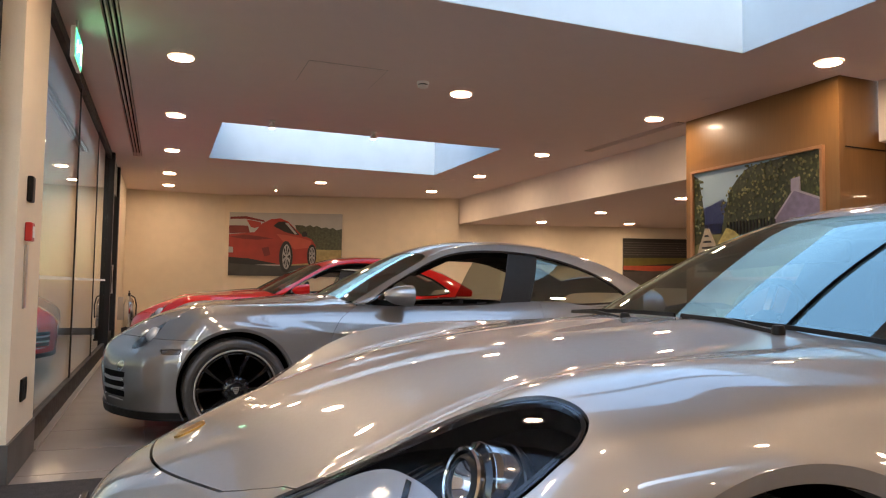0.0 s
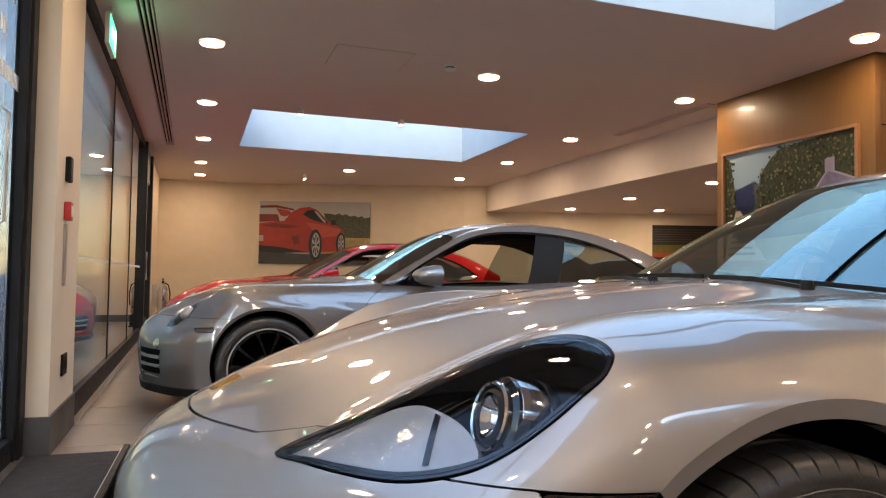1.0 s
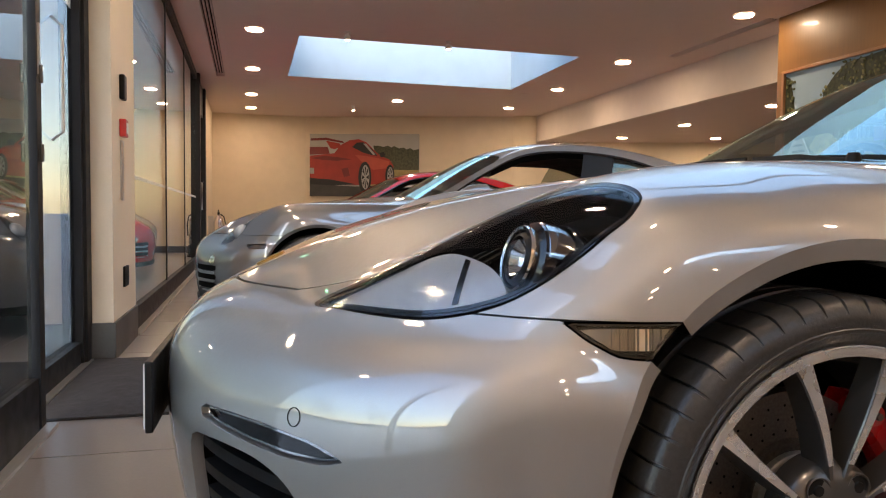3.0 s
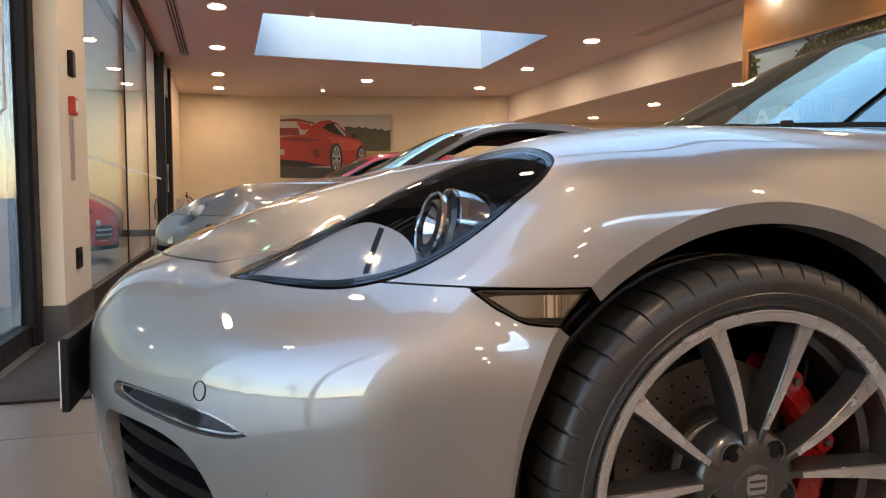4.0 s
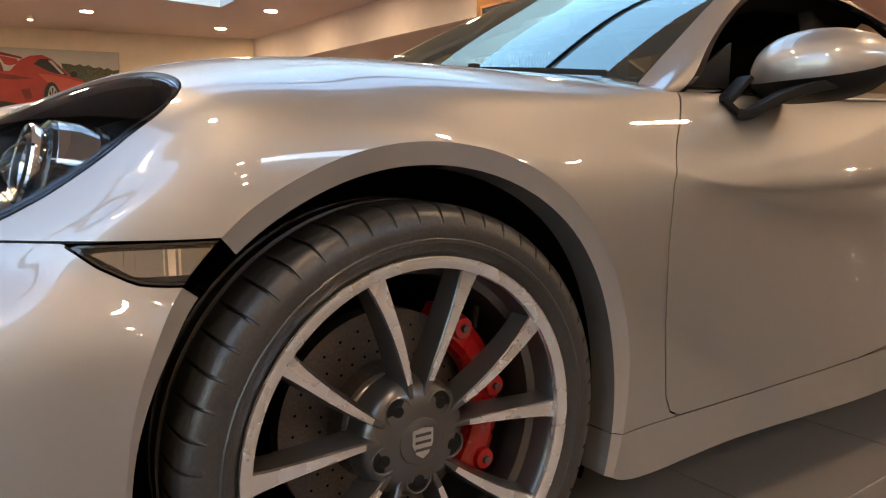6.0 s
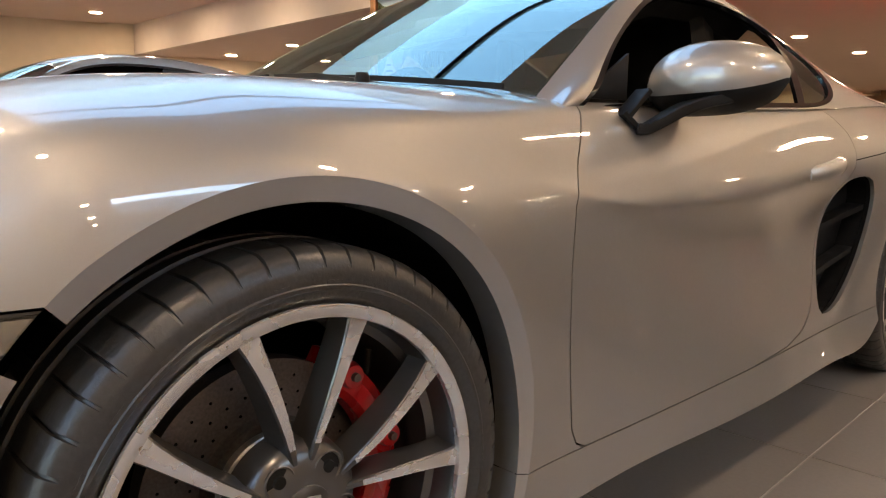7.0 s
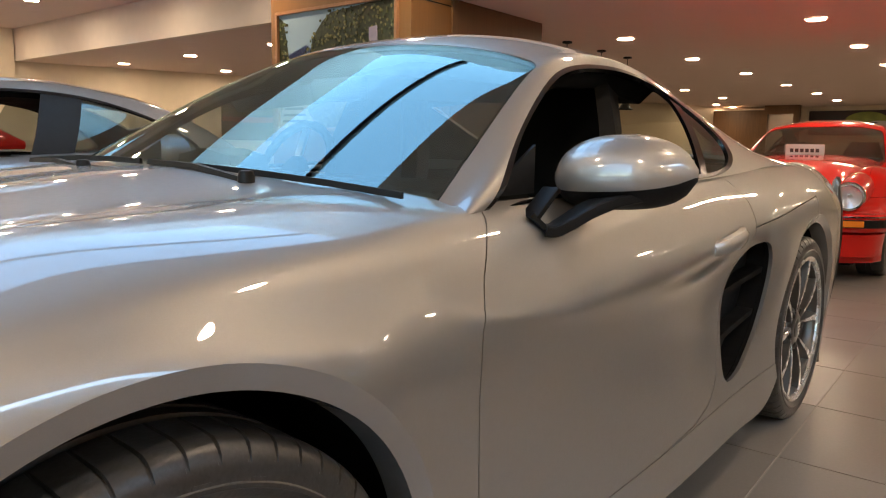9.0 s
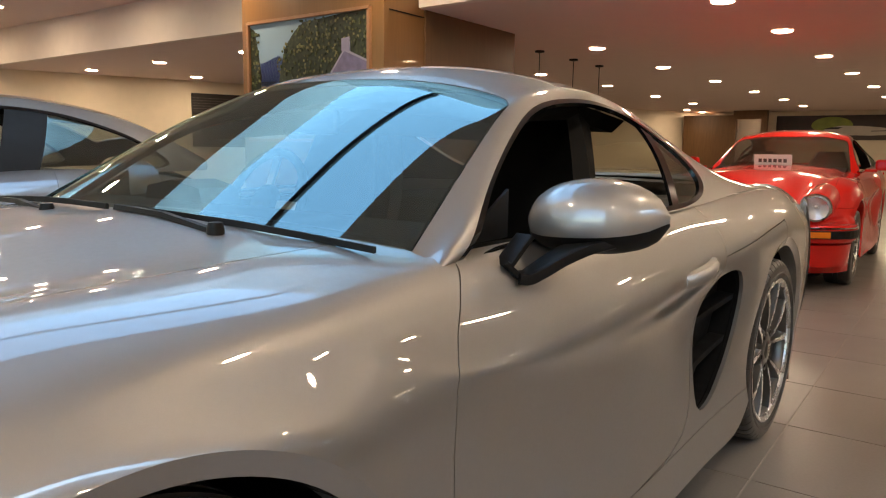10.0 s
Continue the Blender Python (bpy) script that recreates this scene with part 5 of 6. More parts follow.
def wiper(car, a, b, c):
    """Arm from the pivot a to b, blade between b and c."""
    w = new("wiper")
    w.parent = car
    part("arm", sweep([a, tuple((Vector(a) + Vector(b)) / 2 + Vector((0, 0, .008))), b], [(-.009, -.004), (.009, -.004), (.006, .006), (-.006, .006)]), BLACK, w)
    part("blade", sweep([tuple(Vector(b).lerp(Vector(c), t) + Vector((0, 0, .006 * math.sin(math.pi * t)))) for t in (0, .25, .5, .75, 1)], [(-.004, -.005), (.004, -.005), (.0025, .006), (-.0025, .006)]), BLACK, w)
    part("pivot", lathe([(0, .02), (.012, .018), (.015, .008), (.015, -.02)], 20, "z"), BLACK, w, smooth=True).location = a


wiper(cayman, (.395, -.43, .918), (.385, -.12, .944), (.505, -.70, .903))
wiper(cayman, (.33, .06, .926), (.35, .38, .936), (.375, -.10, .945))

# cabin
INNER = mat("black_cabin_trim", (0.006, 0.006, 0.006), 0.7, spec=0.15, grain=0.2, scale=250, bump=0.2)


def seat(car, y, x=1.32, mat_=LEATHER, high=1.13):
    st = new("seat")
    st.parent = car
    part("cushion", loft([[(x - .42 + .48 * t, y + w, .36 + .06 * (1 - t) + h) for w, h in ((-.24, 0), (-.26, .08), (-.20, .13), (0, .10), (.20, .13), (.26, .08), (.24, 0))] for t in (0, .25, .5, .75, 1)]), mat_, st, smooth=True)
    rows = []
    for t in [q / 10 for q in range(11)]:
        z = .44 + (high - .44) * t
        half = .25 - .02 * t if t < .6 else .24 - .34 * (t - .6) ** 1.3
        xx = x + .02 + .22 * t
        rows.append([(xx + d, y + half * w, z) for d, w in ((-.02, -1), (-.06, -.86), (-.015, -.5), (-.01, 0), (-.015, .5), (-.06, .86), (-.02, 1), (.08, .85), (.10, 0), (.08, -.85))])
    part("backrest", loft(rows), mat_, st, "one-piece backrest", smooth=True)


def dash(car, x, z, steer, half=.66):
    part("dashboard", loft([[(x - .30, y, z - .02), (x - .10, y, z + .015), (x + .10, y, z - .005), (x + .16, y, z - .08), (x + .12, y, z - .30), (x - .30, y, z - .30)] for y in (-half, -half * .5, 0, half * .5, half)]), INNER, car, smooth=True)
    part("binnacle", loft([[(x - .02 + .14 * t, steer + w * (1 - .15 * t), z + h) for w, h in ((-.16, -.03), (-.13, .045), (0, .065), (.13, .045), (.16, -.03))] for t in (0, .5, 1)]), INNER, car, smooth=True)
    sw = new("steering_wheel")
    sw.parent = car
    sw.matrix_local = pose(x + .30, steer, z - .02, 0, -68, 0)
    part("wheel_rim", tube([(.175 * math.cos(t), .175 * math.sin(t), 0) for t in [2 * math.pi * j / 40 for j in range(40)]], .015, 10, True), LEATHER, sw, smooth=True)
    part("boss", lathe([(0, .02), (.05, .018), (.07, 0), (.05, -.03), (0, -.03)], 28, "z"), INNER, sw, smooth=True)
    for a in (0, 180, 270):
        part("spoke", sweep([(.05 * math.cos(radians(a)), .05 * math.sin(radians(a)), 0), (.17 * math.cos(radians(a)), .17 * math.sin(radians(a)), 0)], [(-.014, -.005), (.014, -.005), (.014, .005), (-.014, .005)]), ALU, sw)
    part("column", tube([(0, 0, -.01), (0, 0, -.2)], .03), INNER, sw)


dash(cayman, .82, .905, .37)
for y in (-.37, .37):
    seat(cayman, y, high=1.2)
part("tunnel", box(.8, 1.75, -.10, .10, .2, .52, bevel=.04), INNER, cayman)
part("headliner", loft([[(x, -(w - .02), z - .03), (x, -(w - .06), z - .066), (x, 0, z - .04), (x, w - .06, z - .066), (x, w - .02, z - .03), (x, 0, z + .03)] for x, w, z in CABIN_R[2:6]]), INNER, cayman, "black roof lining", smooth=True)
part("rear_bulkhead", box(1.72, 2.7, -.66, .66, .25, .885, bevel=.04), INNER, cayman)
part("tub", box(.55, 1.8, -.74, .74, .19, .24), INNER, cayman)
for k in (-1, 1):
    part("door_card", loft([[(x, k * (.745 - .03 * t), .30 + .58 * t) for x in (.72, 1.0, 1.4, 1.76)] + [(x, k * (.70 - .03 * t), .30 + .58 * t) for x in (1.76, 1.4, 1.0, .72)] for t in (0, .5, 1)]), INNER, cayman)
    part("mirror_sail", prism([(.70, .892), (.86, .895), (.86, .99)], "y", k * .715, k * .722), BLACK, cayman)
part("interior_mirror", box(.98, 1.0, -.11, .11, 1.10, 1.165, bevel=.012), BLACK, cayman)


# ---- pictures ----
def canvas(name, label, at, wide, high, deep, layers, edge):
    """A flat print: coloured shapes in unit coordinates, each laid a hair proud of the one below. Faces local -y."""
    c = thing(name, label, "picture", at=at)
    part("panel", box(0, wide, 0, deep, 0, high), edge, c)
    step = min(0.0008, 0.014 / len(layers))
    for i, (nm, outline, material) in enumerate(layers):
        pts = [(u * wide, v * high) for u, v in outline]
        part(nm, prism(pts, "y", -step * (i + 1), -0.0001), material, c)
    return c


def tint(name, rgb, grain=0.15, scale=8.0, blotch=0.1):
    return mat(name, rgb, 0.45, grain=grain, scale=scale, blotch=blotch)


def oval(cx, cy, rx, ry, n=20, turn=0.0):
    return [(cx + rx * math.cos(t) * math.cos(turn) - ry * math.sin(t) * math.sin(turn), cy + rx * math.cos(t) * math.sin(turn) + ry * math.sin(t) * math.cos(turn)) for t in [2 * math.pi * k / n for k in range(n)]]


def zoomed(pts, x0, y0, w, h):
    return [((x - x0) / w, 1 - (y - y0) / h) for x, y in pts]


def carpic(pts):
    return zoomed(pts, 50, 48, 600, 335)


random.seed(4)
INK = tint("print_black", (0.012, 0.012, 0.013))
RPRINT = tint("print_red", (0.34, 0.028, 0.018), 0.12, 5, 0.2)
RDARK = tint("print_dark_red", (0.17, 0.014, 0.012), 0.15, 6, 0.2)
RLIGHT = tint("print_light_red", (0.46, 0.075, 0.04), 0.1, 5, 0.15)
GREYP = tint("print_grey", (0.36, 0.35, 0.34), 0.1, 6)
tree_line = [(400, 110), (440, 112), (455, 118), (480, 110), (498, 120), (515, 112), (540, 125), (565, 120), (585, 130), (600, 122), (620, 134), (650, 128), (650, 240), (480, 240), (420, 200)]
canvas("wall_picture", "large canvas photograph of a red sports car on a road", SLANTED @ pose(0.105, -0.046, 1.18), 2.29, 1.29, 0.043, [
    ("sky", [(0, .3), (1, .3), (1, 1), (0, 1)], tint("print_sky", (0.42, 0.41, 0.38), 0.05, 3)),
    ("tree_belt", carpic(tree_line), tint("print_trees", (0.055, 0.06, 0.028), 0.5, 24, 0.3)),
    ("meadow", carpic([(380, 238), (650, 240), (650, 330), (380, 345)]), tint("print_meadow", (0.33, 0.26, 0.10), 0.25, 14, 0.2)),
    ("road", carpic([(50, 318), (300, 330), (480, 322), (650, 316), (650, 383), (50, 383)]), tint("print_road", (0.045, 0.04, 0.038), 0.2, 6)),
    ("red_body", carpic([(50, 165), (120, 158), (185, 152), (225, 105), (270, 82), (320, 76), (362, 92), (400, 130), (440, 165), (490, 185), (510, 215), (514, 290), (480, 312), (380, 320), (310, 322), (180, 318), (50, 305)]), RPRINT),
    ("side_light", carpic([(300, 160), (360, 165), (440, 180), (490, 195), (480, 230), (400, 240), (340, 200)]), RLIGHT),
    ("lower_body", carpic([(50, 285), (160, 292), (310, 318), (180, 325), (50, 318)]), INK),
    ("light_bar", carpic([(55, 178), (130, 165), (200, 172), (285, 184), (200, 192), (120, 188)]), RDARK),
    ("corner_vent", carpic([(225, 235), (262, 228), (272, 272), (240, 280)]), RDARK),
    ("plate", carpic([(50, 230), (74, 232), (74, 262), (50, 262)]), GREYP),
    ("glass", carpic([(285, 118), (310, 95), (345, 92), (385, 120), (425, 165), (390, 160), (345, 148)]), INK),
    ("glass_shine", carpic([(345, 100), (362, 100), (412, 158), (400, 160)]), GREYP),
    ("wing_mirror", carpic([(436, 152), (455, 142), (468, 156), (462, 172), (440, 172)]), INK),
    ("rear_wing", carpic([(55, 72), (140, 68), (235, 88), (240, 98), (140, 82), (55, 84)]), RDARK),
    ("wing_shade", carpic([(50, 118), (150, 118), (160, 155), (50, 160)]), RDARK),
    ("wing_end", carpic([(140, 85), (215, 98), (225, 118), (185, 130), (165, 125)]), RPRINT),
    ("rear_tyre", carpic(oval(355, 280, 36, 84)), INK),
    ("front_tyre", carpic(oval(492, 272, 25, 60)), INK),
    ("rear_rim", carpic(oval(358, 280, 22, 66)), GREYP),
    ("front_rim", carpic(oval(494, 272, 16, 47)), GREYP),
] + [("spoke_gap", carpic([(358 + 3 * math.cos(a), 280 + 10 * math.sin(a)), (358 + 19 * math.cos(a - .2), 280 + 58 * math.sin(a - .2)), (358 + 19 * math.cos(a + .2), 280 + 58 * math.sin(a + .2))]), INK) for a in [2 * math.pi * k / 8 for k in range(8)]]
  + [("spoke_gap", carpic([(494 + 2 * math.cos(a), 272 + 7 * math.sin(a)), (494 + 13 * math.cos(a - .2), 272 + 41 * math.sin(a - .2)), (494 + 13 * math.cos(a + .2), 272 + 41 * math.sin(a + .2))]), INK) for a in [2 * math.pi * k / 8 for k in range(8)]],
    tint("canvas_edge", (0.3, 0.28, 0.26)))


def leafy(x0, x1, y0, y1, n, size):
    """Ragged crown outline."""
    top = [(x0 + (x1 - x0) * k / n, y1 - (y1 - y0) * .25 * random.random()) for k in range(n + 1)]
    return [(x0, y0)] + top + [(x1, y0)]


PT = pose(4.338, 5.24, 1.15, 0, 0, -90)
frame_m = mat("copper_wood_frame", (0.34, 0.17, 0.08), 0.35, grain=0.1, scale=60, stretch=(1, 1, .1))
TREES = [tint("print_foliage_dark", (0.028, 0.036, 0.014), 0.6, 30, 0.4), tint("print_foliage", (0.085, 0.095, 0.032), 0.6, 34, 0.4), tint("print_foliage_light", (0.19, 0.18, 0.07), 0.5, 30, 0.3)]
lay = [
    ("sky", [(0, .4), (1, .4), (1, 1), (0, 1)], tint("print_blue_sky", (0.28, 0.40, 0.50), 0.05, 3)),
    ("hills", [(0, .40), (.1, .66), (.17, .68), (.26, .72), (.4, .60), (.4, .4)], tint("print_violet_hills", (0.075, 0.10, 0.28), 0.15, 8)),
    ("lawn", [(0, 0), (1, 0), (1, .5), (0, .5)], tint("print_lawn", (0.16, 0.15, 0.06), 0.4, 20, 0.3)),
    ("left_tree", [(0, .3), (.08, .34), (.10, .55), (.07, .78), (.04, .95), (0, .98)], TREES[0]),
    ("wood", [(.24, .35), (.28, .62), (.33, .80), (.40, .90), (.48, .97), (.6, .98), (.8, 1.0), (1, 1), (1, .35)], TREES[0]),
]
for k in range(430):
    cx, cy = random.uniform(.25, .992), random.uniform(.47, .985)
    if cy < min(.99, 1.0 - (.45 - cx) * 1.6 + random.uniform(-.02, .02)):
        low = cy < .62 or random.random() < .25
        lay.append(("leaf_clump", [(min(.997, cx + random.uniform(.5, 1) * .010 * math.cos(t)), min(.995, cy + random.uniform(.4, 1) * .017 * math.sin(t))) for t in [2 * math.pi * j / 7 for j in range(7)]], TREES[0 if low and k % 2 else 1 if k % 4 else 2]))
for k in range(36):
    cx, cy = random.uniform(.012, .085), random.uniform(.42, .93)
    lay.append(("leaf_clump", [(cx + random.uniform(.4, 1) * .010 * math.cos(t), cy + random.uniform(.4, 1) * .018 * math.sin(t)) for t in [2 * math.pi * j / 7 for j in range(7)]], TREES[1 if k % 3 else 2]))
for k in range(16):
    x = .30 + .027 * k
    lay.append(("fence_post", [(x, .33), (x + .008, .33), (x + .008, .50), (x, .50)], INK))
lay += [
    ("house_wall", [(.69, .30), (.69, .50), (.82, .70), (.83, .71), (1, .60), (1, .30)], tint("print_violet_stone", (0.17, 0.14, 0.21), 0.2, 16)),
    ("roof_edge", [(.68, .49), (.82, .72), (1, .615), (1, .60), (.822, .70), (.695, .485)], tint("print_pale_stone", (0.33, 0.29, 0.33))),
    ("chimney", [(.80, .70), (.80, .80), (.86, .81), (.86, .69)], tint("print_pale_violet", (0.30, 0.26, 0.32))),
    ("house_window", [(.79, .42), (.83, .42), (.83, .48), (.79, .48)], GREYP),
    ("house_window", [(.87, .42), (.91, .42), (.91, .48), (.87, .48)], GREYP),
    ("path", [(.0, .0), (.35, .0), (.20, .30), (.14, .46), (.11, .46), (.05, .28)], tint("print_path", (0.40, 0.33, 0.24), 0.2, 14)),
]
for k in range(7):
    y = .05 + .055 * k
    lay.append(("sleeper", [(.03 + .012 * k, y), (.28 - .022 * k, y), (.27 - .022 * k, y + .02), (.035 + .012 * k, y + .02)], INK))
lay.append(("bush", [(.22, .30), (.30, .45), (.36, .42), (.44, .34), (.45, .25), (.3, .22)], tint("print_yellow_bush", (0.36, 0.30, 0.09), 0.4, 20)))
pic = canvas("framed_landscape", "framed landscape print with trees, a path and a stone cottage", PT, 1.56, 1.09, 0.012, lay, INK)
for x0, x1, z0, z1 in ((-.03, 1.59, 1.09, 1.12), (-.03, 1.59, -.03, 0), (-.03, 0, 0, 1.09), (1.56, 1.59, 0, 1.09)):
    part("frame", box(x0, x1, -.03, .008, z0, z1, bevel=.003), frame_m, pic, "copper-toned wooden frame")

STREAK = [("print_night", (0.02, 0.018, 0.016)), ("print_olive", (0.12, 0.10, 0.02)), ("print_streak_red", (0.35, 0.06, 0.03)), ("print_tarmac", (0.07, 0.06, 0.055))]
lay2 = [("night", [(0, 0), (1, 0), (1, 1), (0, 1)], tint(*STREAK[0])),
        ("verge", [(0, .42), (.5, .52), (1, .58), (1, .68), (.5, .62), (0, .60)], tint(*STREAK[1])),
        ("light_trail", [(0, .36), (.3, .33), (.6, .40), (1, .46), (1, .52), (.5, .46), (0, .44)], tint(*STREAK[2])),
        ("tarmac", [(0, 0), (1, 0), (1, .40), (.5, .36), (0, .32)], tint(*STREAK[3]))]
for k in range(6):
    y = .66 + .05 * k
    lay2.append(("sky_streak", [(0, y), (1, y + .03 - .01 * k), (1, y + .045 - .01 * k), (0, y + .012)], tint(*STREAK[3])))
canvas("wall_picture", "dark canvas photograph of blurred race-track streaks", SLANTED @ pose(8.205, -0.041, 1.06), 2.6, 1.02, 0.038, lay2, INK)

# deep end of the showroom: panelled wall, dark doorway, large print
setting("wall_panelling", box(21.6, 22.64, 5.12, 6.55, 0, 2.18), DWOOD, "tall dark wood wall panelling", "panelling")
cab = tagged(new("door_3"), "dark framed doorway with a lit pane", "door", kind="structure")
part("jamb", box(21.6, 21.8, 5.03, 5.12, 0, LOW - .004), DWOOD, cab)
part("jamb", box(21.6, 21.8, 4.2, 4.35, 0, LOW - .004), DWOOD, cab)
part("head", box(21.6, 21.8, 4.35, 5.03, 2.06, LOW - .004), DWOOD, cab)
part("pane", box(21.72, 21.74, 4.35, 5.03, 0.1, 2.06), mat("warm_mirror_pane", (0.6, 0.5, 0.4), 0.25, 0.6), cab)
lay3 = [("night", [(0, 0), (1, 0), (1, 1), (0, 1)], tint("print_umber", (0.035, 0.02, 0.016), .3, 3)),
        ("green_roof", oval(.36, .60, .13, .34, 24), tint("print_lime", (0.22, 0.26, 0.03), .2, 4)),
        ("white_car", [(.28, .28), (.33, .48), (.42, .58), (.55, .56), (.66, .50), (.76, .40), (.78, .22), (.6, .18), (.4, .2)], tint("print_cream_car", (0.5, 0.46, 0.40), .08, 3)),
        ("car_glass", [(.30, .44), (.36, .52), (.43, .52), (.40, .44)], INK),
        ("lamp_slot", [(.60, .34), (.74, .36), (.74, .39), (.60, .37)], INK)]
canvas("wall_picture", "long dark canvas print of a pale car and a green dome", pose(RIGHT - 0.04, 4.15, 1.49, 0, 0, -90), 4.05, 0.69, 0.035, lay3, INK)


def pendant(x, y):
    p = thing("pendant_lamp", "slim black pendant rod with a ceiling rose", "pendant lamp", "pendants over the counter", at=pose(x, y, LOW))
    part("rose", lathe([(0, 0), (.06, 0), (.06, -.02), (.012, -.03)], 20, "z"), BLACK, p)
    part("rod", tube([(0, 0, -.02), (0, 0, -.62)], .006), BLACK, p)
    part("shade", lathe([(0, -.60), (.03, -.61), (.05, -.66), (.11, -.74), (.112, -.745), (.048, -.67)], 24, "z"), BLACK, p, smooth=True)
    return p


pd = pendant(7.76, 3.91)
for x in (8.71, 9.55):
    copy_thing(pd, pose(x, 3.91, LOW))


# ---- the other cars ----
def remap(rails, fn):
    return [[fn(i, j, *p) for j, p in enumerate(r)] for i, r in enumerate(rails)]


# rear-engined coupes: shorter nose, cabin set further back, long sloping tail
def ease(x, a, b):
    t = min(1, max(0, (x - a) / (b - a)))
    return t * t * (3 - 2 * t)


BODY9 = remap(BODY, lambda i, j, x, w, z: (x * .80 if x < 0 else (x * .9495 if x < 2.475 else 2.35 + (x - 2.475) * 1.3), w,
                                           z - (.018 * ease(x, -.5, 0) + .025 * ease(x, .8, 2.2)) * ease(z, .55, .8)))
CAB9_P = nose(.65, 0, .92, .90, 0, 1.065, 1.15, 0, 1.205, 1.40, 0, 1.325, 1.69, 0, 1.40, 2.08, 0, 1.422, 2.5, 0, 1.392, 2.9, 0, 1.31, 3.22, 0, 1.18, 3.48, 0, 1.0)
CAB9_R = nose(.79, .715, .89, 1.04, .67, 1.04, 1.30, .62, 1.19, 1.56, .59, 1.31, 1.88, .58, 1.358, 2.25, .585, 1.355, 2.6, .605, 1.30, 2.9, .64, 1.22, 3.16, .68, 1.10, 3.40, .70, .98)
CAB9_W = nose(.80, .73, .878, 1.03, .75, .872, 1.30, .76, .868, 1.56, .765, .868, 1.88, .77, .868, 2.25, .775, .87, 2.6, .785, .874, 2.9, .79, .88, 3.14, .785, .886, 3.36, .775, .89)
SIDE99 = rounded([(.36, 6.93), (.55, 5.6), (1.0, 4.62), (2.0, 4.30), (3.3, 4.26), (4.6, 4.36), (5.8, 4.55), (6.9, 5.1), (7.6, 6.1), (7.3, 6.7), (6.0, 6.95), (4.0, 6.96), (2.0, 6.96)], 5)
DOOR99 = [(.80, 1.2), (.80, .87), (.735, .83), (.675, .78), (.625, .70), (.60, .60), (.59, .45), (.595, .30), (.615, .272), (1.2, .272), (1.83, .275), (1.95, .30), (2.04, .38), (2.11, .50), (2.17, .65), (2.22, .80), (2.24, .93), (2.24, 1.2)]
CABK_P = nose(0.7, 0, 0.945, 0.92, 0, 1.075, 1.15, 0, 1.205, 1.38, 0, 1.307, 1.68, 0, 1.357, 2.02, 0, 1.345, 2.393, 0, 1.28, 2.745, 0, 1.175, 3.087, 0, 1.02, 3.3, 0, 0.95)
CABK_R = nose(0.9, 0.715, 0.905, 1.12, 0.665, 1.06, 1.33, 0.615, 1.195, 1.55, 0.575, 1.27, 1.828, 0.56, 1.283, 2.116, 0.57, 1.25, 2.415, 0.6, 1.17, 2.66, 0.64, 1.075, 2.895, 0.68, 0.98, 3.087, 0.7, 0.945)
CABK_W = nose(0.91, 0.73, 0.893, 1.1, 0.745, 0.9, 1.33, 0.755, 0.905, 1.55, 0.76, 0.908, 1.807, 0.765, 0.915, 2.073, 0.775, 0.925, 2.34, 0.785, 0.94, 2.575, 0.79, 0.945, 2.82, 0.785, 0.94, 3.033, 0.775, 0.93)
DOOR9 = [(x + .10, z) for x, z in [(.86, 1.2), (.86, .90), (.82, .85), (.77, .78), (.735, .70), (.72, .60), (.715, .45), (.72, .30), (.74, .272), (1.2, .272), (1.55, .275), (1.66, .30), (1.74, .38), (1.80, .50), (1.85, .65), (1.88, .80), (1.88, .93), (1.87, 1.2)]]
LAMP9 = rounded([(-.63, .52), (-.605, .58), (-.53, .625), (-.44, .62), (-.40, .57), (-.42, .505), (-.49, .47), (-.58, .475)], 5)
MARK9 = [(-.46, .590), (-.335, .596), (-.345, .566), (-.45, .562)]


def small_mirror(car, x, w, z, paint, k):
    m = new("door_mirror")
    m.parent = car
    rows = []
    for q in range(11):
        t = q / 10
        e = max(.02, 1 - abs(2 * t - 1) ** 2.4) ** .5
        rows.append([(x - .19 * e * math.cos(a) ** 1 if math.cos(a) > 0 else x + .006, k * (w + .20 * t), z + .076 * e * math.sin(a)) for a in [2 * math.pi * j / 14 for j in range(14)]])
    part("cap", loft(rows), paint, m, smooth=True)
    part("foot", sweep([(x - .03, k * (w - .05), z - .05), (x - .02, k * (w + .06), z - .03)], [(-.02, -.012), (.02, -.012), (.02, .012), (-.02, .012)]), paint, m)
    part("mirror_glass", prism([(k * (w + .10 + .085 * math.cos(t)), z + .05 * math.sin(t)) for t in [math.pi * 2 * j / 16 for j in range(16)]], "x", x + .007, x + .009), CHROME, m)


